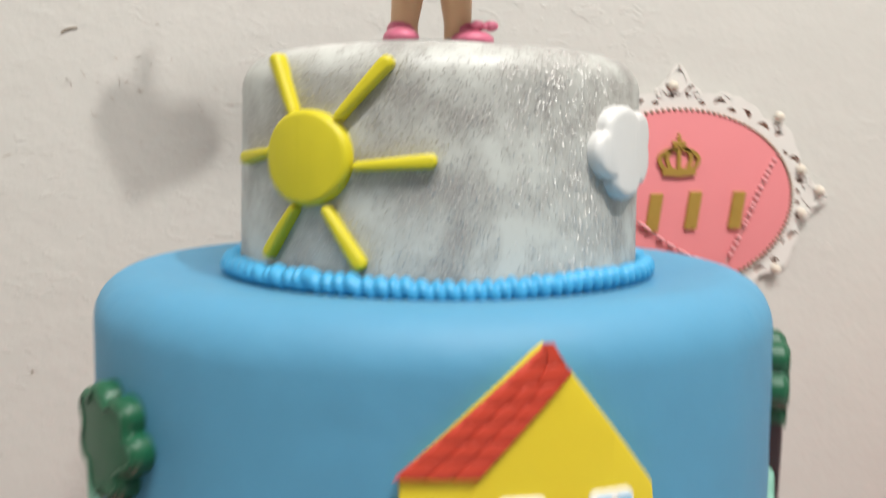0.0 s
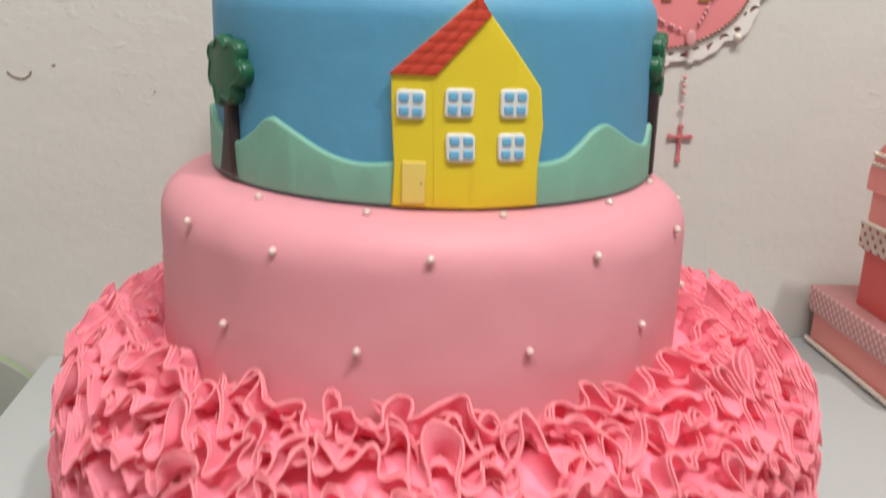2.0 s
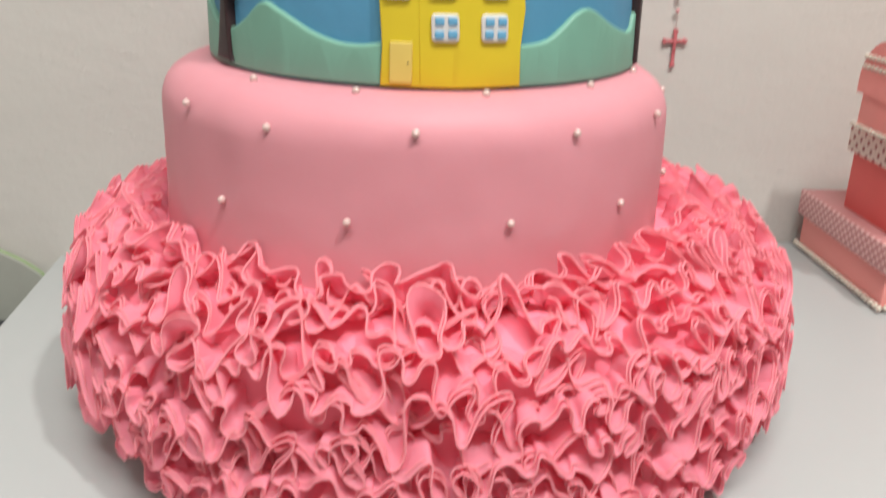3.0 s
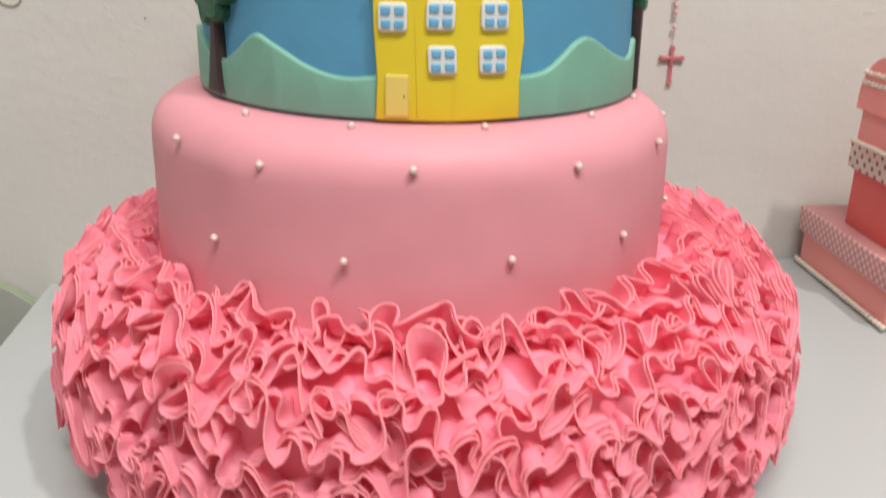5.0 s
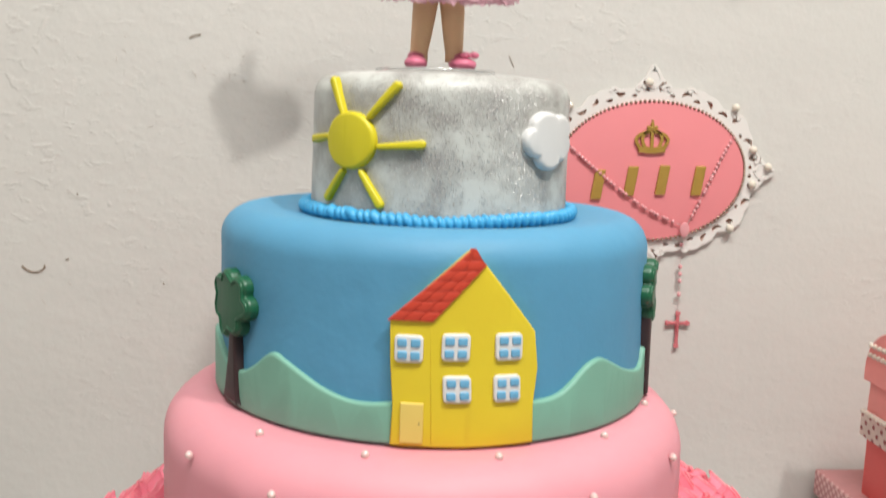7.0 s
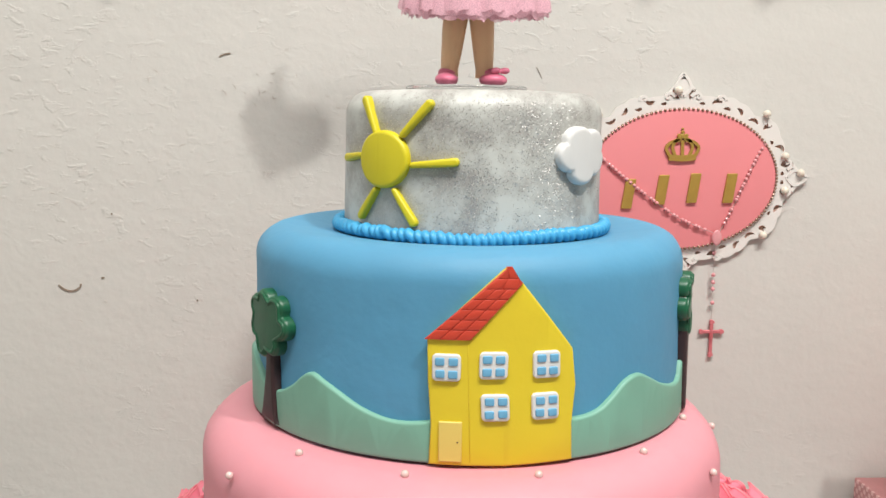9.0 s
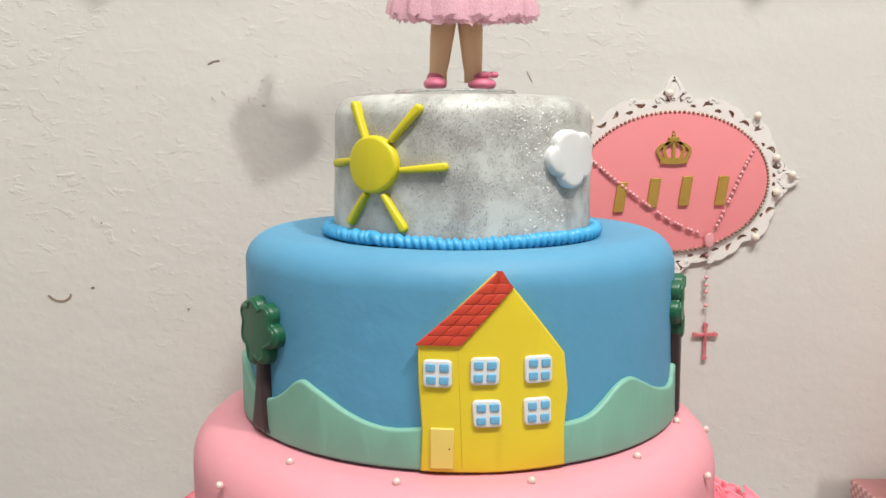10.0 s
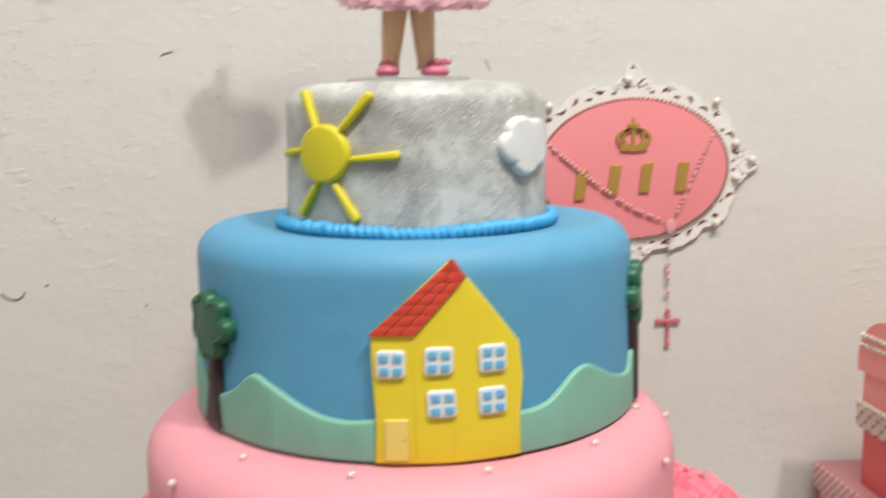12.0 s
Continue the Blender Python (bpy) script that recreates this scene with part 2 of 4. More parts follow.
BOX_RED = material("red_card", (0.74, 0.13, 0.12), 0.65, 0.05, 30, 0.08, 300)
LID_DOTS = dotted_material("dotted_card", (0.74, 0.62, 0.55), (0.34, 0.09, 0.08), 0.0060, 0.5)
LID_GLITTER = dotted_material("glitter_card", (0.52, 0.24, 0.24), (0.74, 0.48, 0.46), 0.0042, 0.1)
PAPER = material("pink_paper", (0.72, 0.40, 0.42), 0.7, 0.04, 40, 0.05)
# brown that paints the shade inside the plaster's crevices
CREVICE_SHADE = material("crevice_shade", (0.40, 0.355, 0.315), 0.9, 0.2, 200, 0.2)
DIRT = material("wall_chip", (0.216, 0.168, 0.128), 0.9, 0.3, 200, 0.2)
MAT_GREY = material("grey_green_foam", (0.304, 0.316, 0.28), 0.8, 0.12, 30, 0.3, 150)
STEM = material("green_cord", (0.24, 0.336, 0.16), 0.6, 0.1, 60, 0.1)
ACRYLIC = bpy.data.materials.new("clear_acrylic")
ACRYLIC.use_nodes = True
glass = ACRYLIC.node_tree.nodes["Principled BSDF"]
glass.inputs["Base Color"].default_value = (0.95, 0.96, 0.96, 1)
glass.inputs["Transmission Weight"].default_value, glass.inputs["Roughness"].default_value = 0.9, 0.08


# ---- building helpers ----
def mesh_of(name, bm, *mats, smooth=True, sharp=50):
    bmesh.ops.recalc_face_normals(bm, faces=bm.faces[:])
    me = bpy.data.meshes.new(name)
    bm.to_mesh(me)
    bm.free()
    for m in mats:
        me.materials.append(m)
    me.polygons.foreach_set("use_smooth", [smooth] * len(me.polygons))
    if smooth and sharp < 180:
        me.set_sharp_from_angle(angle=radians(sharp))
    return me


def thing(name, label, category, group="", at=(0, 0, 0)):
    ob = new(name)
    ob.location = at
    ob.empty_display_size = 0.02
    return tagged(ob, label, category, group)


def part(name, bm, mat, parent, label="", smooth=True, sharp=50):
    ob = new(name, mesh_of(name, bm, *(mat if isinstance(mat, tuple) else (mat,)), smooth=smooth, sharp=sharp))
    ob.parent = parent
    return tagged(ob, label)


def share(name, me, parent, place, turn=(0, 0, 0), size=1.0):
    """Another piece on a mesh that alike pieces share."""
    ob = new(name, me)
    ob.parent = parent
    ob.matrix_basis = pose(*place, *turn) @ Matrix.Scale(size, 4)
    return ob


def solid(name, bm, mat, label, category, group="", kind="", smooth=True):
    ob = new(name, mesh_of(name, bm, *(mat if isinstance(mat, tuple) else (mat,)), smooth=smooth))
    return tagged(ob, label, category, group, kind)


def block(x0, x1, y0, y1, z0, z1, bevel=0.0, bm=None):
    own = bmesh.new()
    bmesh.ops.create_cube(own, size=1, matrix=Matrix.LocRotScale(((x0 + x1) / 2, (y0 + y1) / 2, (z0 + z1) / 2), None, (x1 - x0, y1 - y0, z1 - z0)))
    if bevel:
        bmesh.ops.bevel(own, geom=own.edges[:], offset=bevel, segments=3, profile=0.5, affect="EDGES")
    if bm is None:
        return own
    return merge(bm, own)


def merge(bm, other, m=None, index=0):
    """Adds other to bm, moved by m, with a material slot."""
    back = {}
    for v in other.verts:
        back[v] = bm.verts.new(m @ v.co if m else v.co)
    for f in other.faces:
        try:
            g = bm.faces.new([back[v] for v in f.verts])
            g.material_index, g.smooth = index or f.material_index, True
        except ValueError:
            pass
    other.free()
    return bm


def ball(r, at=(0, 0, 0), stretch=(1, 1, 1), u=16, v=10):
    bm = bmesh.new()
    bmesh.ops.create_uvsphere(bm, u_segments=u, v_segments=v, radius=r)
    bmesh.ops.transform(bm, matrix=Matrix.LocRotScale(at, None, stretch), verts=bm.verts[:])
    return bm


def lathe(profile, at=(0, 0), steps=160, wobble=0.0, closed_top=True, seed=0.0):
    """A turned body: profile of (radius, height) from the bottom to the top."""
    bm = bmesh.new()
    rings = []
    for r, z in profile:
        ring = []
        for i in range(steps):
            a = 2 * math.pi * i / steps
            d = Vector((math.sin(a), -math.cos(a), 0))
            k = r
            if wobble and r > 0.02:
                k += wobble * noise.noise(Vector((d.x * 2.2, d.y * 2.2, z * 14 + seed))) + 0.35 * wobble * noise.noise(Vector((d.x * 9, d.y * 9, z * 45 + seed)))
            ring.append(bm.verts.new((at[0] + d.x * k, at[1] + d.y * k, z)))
        rings.append(ring)
    for low, high in zip(rings, rings[1:]):
        for i in range(steps):
            j = (i + 1) % steps
            bm.faces.new((low[i], low[j], high[j], high[i]))
    bm.faces.new(rings[0][::-1])
    if closed_top:
        bm.faces.new(rings[-1])
    return bm


def rounded(r, z0, z1, edge, steps=10, sides=10, foot=0.002, rise=0.0):
    """Profile of a fondant tier: straight side, wide rounded shoulder, near flat top."""
    out = [(r - foot, z0), (r, z0 + foot)]
    out += [(r - 0.0006 * i / sides, z0 + foot + (z1 - edge - z0 - foot) * i / sides) for i in range(1, sides)]
    out += [(r - 0.0006 - edge * (1 - math.cos(a)), z1 - edge + edge * math.sin(a)) for a in [math.pi / 2 * i / steps for i in range(steps + 1)]]
    last = out[-1][0]
    out += [(last * k, z1 + rise * (1 - k)) for k in (0.85, 0.6, 0.3, 0.08)]
    return out


def tube(points, radius, sides=8, closed=False, caps=True):
    """A round rod along points; radius a number or one for each point."""
    bm = bmesh.new()
    pts = [Vector(p) for p in points]
    rad = radius if isinstance(radius, (list, tuple)) else [radius] * len(pts)
    rings, ref = [], None
    for i, p in enumerate(pts):
        a = pts[i - 1] if (i or closed) else p
        b = pts[(i + 1) % len(pts)] if (i + 1 < len(pts) or closed) else p
        d = (b - a).normalized()
        if ref is None:
            ref = d.orthogonal().normalized()
        ref = (ref - d * ref.dot(d)).normalized()
        side = d.cross(ref)
        rings.append([bm.verts.new(p + rad[i] * (math.cos(q) * ref + math.sin(q) * side)) for q in [2 * math.pi * k / sides for k in range(sides)]])
    loops = list(zip(rings, rings[1:])) + ([(rings[-1], rings[0])] if closed else [])
    for low, high in loops:
        for k in range(sides):
            bm.faces.new((low[k], low[(k + 1) % sides], high[(k + 1) % sides], high[k]))
    if caps and not closed:
        bm.faces.new(rings[0][::-1])
        bm.faces.new(rings[-1])
    return bm


def inset(points, d):
    """A closed outline (counter-clockwise) moved inwards by d."""
    out, n = [], len(points)
    for i in range(n):
        a, b, c = (Vector(points[k % n]) for k in (i - 1, i, i + 1))
        e, f = (b - a), (c - b)
        if e.length < 1e-9 or f.length < 1e-9:
            out.append(tuple(b))
            continue
        e.normalize(), f.normalize()
        ne, nf = Vector((-e.y, e.x)), Vector((-f.y, f.x))
        m = ne + nf
        k = m.length_squared
        m = ne if k < 0.3 else m * (2 / k)
        out.append((b.x + m.x * d, b.y + m.y * d))
    return out


def slab(outline, h0, h1, edge, cut=0.0, steps=4):
    """A cut-out sheet with a rounded rim: x along, y up, z proud of the ground. cut: the spacing of the lines along which it may bend."""
    bm = bmesh.new()
    levels = [(0.0, h0), (0.0, h1 - edge)]
    levels += [(edge * (1 - math.cos(a)), h1 - edge + edge * math.sin(a)) for a in [math.pi / 2 * i / steps for i in range(1, steps + 1)]]
    rings = []
    for d, h in levels:
        rings.append([bm.verts.new((x, y, h)) for x, y in (inset(outline, d) if d else outline)])
    n = len(outline)
    for low, high in zip(rings, rings[1:]):
        for i in range(n):
            bm.faces.new((low[i], low[(i + 1) % n], high[(i + 1) % n], high[i]))
    cap = bm.faces.new(rings[-1])
    base = bm.faces.new(rings[0][::-1])
    bmesh.ops.triangulate(bm, faces=[cap, base])
    if cut:
        xs = [p[0] for p in outline]
        x = math.floor(min(xs) / cut) * cut + cut
        while x < max(xs):
            bmesh.ops.bisect_plane(bm, geom=bm.verts[:] + bm.edges[:] + bm.faces[:], plane_co=(x, 0, 0), plane_no=(1, 0, 0))
            x += cut
    return bm


def bend(bm, radius, at=(0, 0)):
    """Wraps a flat sheet round an upright cylinder that faces the viewer at angle 0."""
    for v in bm.verts:
        a, r = v.co.x / radius, radius + v.co.z
        v.co = Vector((at[0] + r * math.sin(a), at[1] - r * math.cos(a), v.co.y))
    return bm


def arc(points, radius):
    """Outline given in degrees round the cylinder and heights, as lengths."""
    return [(radians(a) * radius, z) for a, z in points]


def smooth_line(points, steps=6):
    """A soft curve through points."""
    out, n = [], len(points)
    for i in range(n - 1):
        p = [Vector(points[min(max(k, 0), n - 1)]) for k in (i - 1, i, i + 1, i + 2)]
        for s in range(steps):
            t = s / steps
            q = 0.5 * (2 * p[1] + (p[2] - p[0]) * t + (2 * p[0] - 5 * p[1] + 4 * p[2] - p[3]) * t * t + (3 * p[1] - p[0] - 3 * p[2] + p[3]) * t ** 3)
            out.append(tuple(q))
    out.append(tuple(points[-1]))
    return out


def box_outline(x0, x1, y0, y1, r, lean=0.0, steps=4):
    out = []
    for cx, cy, a0 in ((x1 - r, y1 - r, 0), (x0 + r, y1 - r, 90), (x0 + r, y0 + r, 180), (x1 - r, y0 + r, 270)):
        for i in range(steps + 1):
            a = radians(a0 + 90 * i / steps)
            x, y = cx + r * math.cos(a), cy + r * math.sin(a)
            out.append((x + lean * (y - y0), y))
    return out


def lobes(cx, cy, rx, ry, count, depth, turn=0.0, steps=72, sway=0.0):
    """A cloud-like outline of round lobes."""
    out = []
    for i in range(steps):
        a = 2 * math.pi * i / steps
        k = 1 - depth + depth * abs(math.cos(count * a / 2 + turn)) ** 0.6
        k *= 1 + sway * math.sin(2 * a + 1.3) + sway * math.sin(3 * a + 0.4)
        out.append((cx + rx * k * math.cos(a), cy + ry * k * math.sin(a)))
    return out


def capsule(x0, y0, x1, y1, r0, r1, steps=7):
    """A rounded bar that widens towards its far end."""
    a = math.atan2(y1 - y0, x1 - x0)
    out = [(x1 + r1 * math.cos(a + t), y1 + r1 * math.sin(a + t)) for t in [math.pi * (i / steps - 0.5) for i in range(steps + 1)]]
    out += [(x0 + r0 * math.cos(a + t), y0 + r0 * math.sin(a + t)) for t in [math.pi * (i / steps + 0.5) for i in range(steps + 1)]]
    return out


# ---- the room ----
def room():
    solid("wall_north", block(WEST, EAST, WALL_Y, WALL_Y + 0.12, FLOOR_Z, CEILING_Z), PLASTER, "uneven white plastered wall with scuffs and chips", "wall", kind="structure", smooth=False)
    solid("wall_south", block(WEST, EAST, SOUTH - 0.1, SOUTH, FLOOR_Z, CEILING_Z), PAINT, "plain white painted wall", "wall", kind="structure", smooth=False)
    solid("wall_west", block(WEST - 0.1, WEST, SOUTH, WALL_Y, FLOOR_Z, CEILING_Z), PAINT, "plain white painted wall", "wall", kind="structure", smooth=False)
    solid("wall_east", block(EAST, EAST + 0.1, SOUTH, WALL_Y, FLOOR_Z, CEILING_Z), PAINT, "plain white painted wall", "wall", kind="structure", smooth=False)
    solid("floor", block(WEST, EAST, SOUTH, WALL_Y, FLOOR_Z - 0.1, FLOOR_Z), FLOOR_TILE, "grey cement floor under the table", "floor", kind="structure", smooth=False)
    solid("ceiling", block(WEST, EAST, SOUTH, WALL_Y, CEILING_Z, CEILING_Z + 0.1), PAINT, "plain white ceiling", "ceiling", kind="structure", smooth=False)


room()


def table_height(x):
    return TABLE_Z + TABLE_SLOPE * x


def table():
    ob = thing("party_table", "white laminate table pushed against the plaster wall", "table")
    top = block(-0.3045, 0.95, -0.62, WALL_Y - 0.002, -0.028, 0, 0.0015)
    for v in top.verts:
        v.co.z += table_height(v.co.x)
    part("tabletop", top, TABLE_TOP, ob)
    for x, y in ((-0.26, -0.57), (0.90, -0.57), (-0.26, 0.17), (0.90, 0.17)):
        part("leg", block(x - 0.02, x + 0.02, y - 0.02, y + 0.02, FLOOR_Z, table_height(x) - 0.027, 0.002), TABLE_TOP, ob)


table()


# ---- the cake ----
PINK_AT, SILVER_AT, RUFFLE_AT = (-0.0046, -0.0128), (0.0014, 0.0), (0.0085, 0.0)
R_BLUE, R_PINK, R_SILVER = 0.1245, 0.1494, 0.0745


def under(parent, name, bm, mat, label="", sharp=50):
    """A piece given in the room's measure that belongs to a tier."""
    ob = part(name, bm, mat, parent, label, sharp=sharp)
    ob.matrix_parent_inverse = Matrix.Translation(-parent.location)
    return ob


def cake_tier(name, bm, mat, label, at):
    """A tier of the cake, with its fondant body."""
    ob = thing(name, label, "cake tier", "tiers of the birthday cake", at)
    under(ob, "fondant_body", bm, mat)
    return ob


pink_tier = cake_tier("pink_tier", lathe(rounded(R_PINK, 0.195, 0.2978, 0.024, rise=-0.006), PINK_AT, wobble=0.0021), PINK, "smooth pale pink fondant cake tier set with sugar pearls", (*PINK_AT, 0.195))
blue_tier = cake_tier("blue_tier", lathe(rounded(R_BLUE, 0.2958, 0.3996, 0.017, foot=0.0035, rise=-0.0135), wobble=0.0013, seed=5), BLUE, "sky blue fondant cake tier with a house, hills and trees", (0, 0, 0.2958))
silver_tier = cake_tier("silver_tier", lathe(rounded(R_SILVER, 0.3950, 0.4748, 0.0125), SILVER_AT, wobble=0.0006, seed=9), GLITTER, "white cake tier brushed with silver glitter, sun and cloud", (*SILVER_AT, 0.395))


def border():
    """Crimped rope of fondant round the foot of the silver tier, its pleats pressed in at a slant."""
    bm, rings, n, sides = bmesh.new(), [], 1056, 14
    for i in range(n):
        a = 2 * math.pi * i / n
        lump = noise.noise(Vector((math.sin(a) * 3, math.cos(a) * 3, 1)))
        small = noise.noise(Vector((math.sin(a) * 14, math.cos(a) * 14, 4)))
        dip = 0.0016 * math.exp(-(((a + 0.08 + math.pi) % (2 * math.pi) - math.pi) / 0.35) ** 2)
        ring = []
        for k in range(sides):
            q = 2 * math.pi * k / sides
            pleat = abs(math.sin(a * 54 + 2.2 * math.sin(3 * a) + 0.9 * math.sin(q) + 1.2 * small))
            size = 0.0040 * (0.62 + 0.38 * pleat ** 0.8) * (1 + 0.12 * small)
            r = R_SILVER + 0.0033 + 0.0008 * lump + size * math.cos(q)
            ring.append(bm.verts.new((SILVER_AT[0] + r * math.sin(a), SILVER_AT[1] - r * math.cos(a), 0.4000 - dip + 0.0006 * small + size * math.sin(q))))
        rings.append(ring)
    for i in range(n):
        low, high = rings[i], rings[(i + 1) % n]
        for k in range(sides):
            bm.faces.new((low[k], low[(k + 1) % sides], high[(k + 1) % sides], high[k]))
    return bm


under(silver_tier, "border", border(), BLUE_TRIM, "crimped bright blue fondant rope", sharp=80)


def sun():
    r = R_SILVER
    disc = [(radians(-43.6) * r + 0.0163 * math.cos(a), 0.4383 + 0.0151 * math.sin(a)) for a in [2 * math.pi * i / 48 for i in range(48)]]
    under(silver_tier, "sun_disc", bend(slab(disc, -0.001, 0.0042, 0.0022, 0.0015), r, SILVER_AT), SUN_YELLOW, "bright yellow fondant sun face")
    for a0, z0, a1, z1 in ((-47.5, 0.4517, -53.9, 0.4690), (-34.2, 0.4512, -22.8, 0.4668), (-29.6, 0.4358, -12.6, 0.4377), (-37.8, 0.4222, -29.2, 0.4062), (-47.8, 0.4222, -57.4, 0.4076), (-57, 0.4400, -70.5, 0.4381)):
        bar = capsule(radians(a0) * r, z0, radians(a1) * r, z1, 0.0016, 0.0023)
        under(silver_tier, "sun_ray", bend(slab(bar, -0.001, 0.0034, 0.0015, 0.0015), r, SILVER_AT), SUN_YELLOW)


sun()


def cloud():
    r = R_SILVER
    shape = lobes(radians(45.0) * r, 0.4418, 0.0205, 0.0162, 5, 0.19, 1.2, 96, 0.03)
    under(silver_tier, "cloud", bend(slab(shape, -0.001, 0.0044, 0.0026, 0.0015), r, SILVER_AT), WHITE, "white fondant cloud")


cloud()


def hill(points, name):
    r = R_BLUE
    top = smooth_line(points, 6)
    line = [(points[0][0], 0.2986)] + [(points[0][0] + (points[-1][0] - points[0][0]) * i / 12, 0.2986) for i in range(1, 13)]
    outline = arc(line + top[::-1], r)
    under(blue_tier, name, bend(slab(outline, -0.001, 0.0026, 0.0016, 0.006), r), MINT, "mint green fondant hills")


hill([(-150, 0.318), (-120, 0.334), (-95, 0.328), (-80, 0.331), (-72, 0.3262), (-63, 0.3190), (-56.4, 0.3190), (-50.5, 0.3247), (-44.2, 0.3340), (-39, 0.3312), (-30.3, 0.3227), (-24, 0.3186), (-18.5, 0.3178), (-13.0, 0.3194)], "hill")
hill([(16.5, 0.3190), (21, 0.3193), (25, 0.3215), (28.4, 0.3263), (32.6, 0.3332), (37, 0.3352), (42.1, 0.3307), (47.7, 0.3253), (55.3, 0.3212), (60, 0.322), (66, 0.331), (90, 0.320), (120, 0.334), (150, 0.318)], "hill")


def tree(a, z, name, trunk, turn, half=0.0205, proud=0.0058):
    r = R_BLUE
    leaf = lobes(radians(a) * r, z, half, 0.0196, 7, 0.27, turn, 112, 0.06)
    ob = under(blue_tier, name, bend(slab(leaf, -0.001, proud, 0.0022, 0.003), r), GREEN, "dark green and brown fondant tree")
    edge = []
    for x, y in inset(leaf, 0.0024)[::2]:
        out = r + proud - 0.0004
        edge.append((out * math.sin(x / r), -out * math.cos(x / r), y))
    part("leaf_rim", tube(edge, 0.0012, 8, closed=True), GREEN, ob)
    (t0, t1, tz), (b0, b1, bz) = trunk
    left = smooth_line([(b0, bz), (b0 + 0.35 * (t0 - b0), bz + 0.006), (t0 - 0.3, tz - 0.008), (t0, tz + 0.004)], 5)
    right = smooth_line([(b1, bz), (b1 + 0.5 * (t1 - b1), bz + 0.006), (t1 + 0.2, tz - 0.008), (t1, tz + 0.004)], 5)
    part("trunk", bend(slab(arc(left[::-1] + right, r), -0.001, 0.0046, 0.0018, 0.003), r), BROWN, ob, "dark brown trunk")


tree(-60.0, 0.3535, "tree", ((-60.8, -57.4, 0.336), (-65.0, -55.4, 0.3008)), 0.3)
tree(68.6, 0.3605, "tree", ((63.0, 67.0, 0.346), (66.5, 71.5, 0.3000)), 1.1, 0.0200, 0.0050)


def house():
    r = R_BLUE
    body = [(-13.6, 0.2990), (2.5, 0.2986), (17.5, 0.2994), (17.2, 0.318), (17.9, 0.336), (16.9, 0.3538), (11.5, 0.3690), (5.4, 0.3857), (2.6, 0.3925), (1.5, 0.3908), (-5.8, 0.3762), (-14.1, 0.3590), (-13.9, 0.340), (-13.2, 0.318)]
    ob = under(blue_tier, "house", bend(slab(arc(body, r), -0.001, 0.0042, 0.0011, 0.004), r), YELLOW, "yellow fondant house with a red tiled roof")
    part("seam", bend(slab(arc([(-4.95, 0.3012), (-4.75, 0.3012), (-5.55, 0.3575), (-5.75, 0.3575)], r), 0.003, 0.00445, 0.0002, 0.004), r), YELLOW, ob)
    # roof: a band under the left slope, scored into rows of tiles
    z0, z1, rows = 0.3590, 0.3926, 7

    def outer(z):
        return -14.6 + (z - z0) / (z1 - z0) * 17.0

    def inner(z):
        return min(-5.2 + (z - z0) / (0.3857 - z0) * 10.6, 5.4 - max(0, (z - 0.3857)) / 0.007 * 3.0)

    band = [(outer(z0), z0), (inner(z0), z0), (inner(0.3857), 0.3857), (inner(z1) - 0.3, z1 + 0.0003), (outer(z1), z1 + 0.0003)]
    part("roof", bend(slab(arc(band, r), 0.003, 0.0052, 0.0005, 0.004), r), RED, ob, "red scored roof")
    for k in range(rows):
        a, b = z0 + (z1 - z0) * k / rows, z0 + (z1 - z0) * (k + 1) / rows
        cols = 3 if k < rows - 2 else 2
        for c in range(cols):
            u0, u1 = c / cols, (c + 1) / cols
            quad = [(outer(q) + (inner(q) - outer(q)) * u, q) for q, u in ((a, u0), (a, u1), (b, u1), (b, u0))]
            flat = inset(arc(quad, r), 0.00018)
            if flat[1][0] - flat[0][0] > 0.001:
                part("tile", bend(slab(flat, 0.0045, 0.0056, 0.0003, 0, 2), r), RED, ob)
    for a, z, lean in ((-9.95, 0.3461, 0.0), (-0.4, 0.3473, -0.02), (10.85, 0.3473, 0.02), (0.3, 0.3273, 0.05), (10.85, 0.3274, 0.04)):
        s, w = radians(a) * r, 0.0064
        part("window", bend(slab(box_outline(s - w, s + w, z - w, z + w, 0.0021, -lean), 0.0035, 0.0058, 0.0008, 0.003), r), WHITE, ob, "white window with blue panes")
        for dx in (-1, 1):
            for dz in (-1, 1):
                x, y = s + dx * 0.0029 + random.uniform(-0.0002, 0.0002), z + dz * 0.0030 + random.uniform(-0.0002, 0.0002)
                part("pane", bend(slab(box_outline(x - 0.0021, x + 0.0021, y - 0.0019, y + 0.0019, 0.0008, -lean), 0.005, 0.0064, 0.0005, 0.003), r), WINDOW_BLUE, ob)
    part("door", bend(slab(box_outline(radians(-11.4) * r, radians(-6.6) * r, 0.3010, 0.3203, 0.0003), 0.003, 0.0054, 0.0005, 0.003), r), PALE_YELLOW, ob, "pale yellow door")
    a = radians(-7.5)
    part("knob", ball(0.0004, ((r + 0.0054) * math.sin(a), -(r + 0.0054) * math.cos(a), 0.3107)), BROWN, ob)


house()


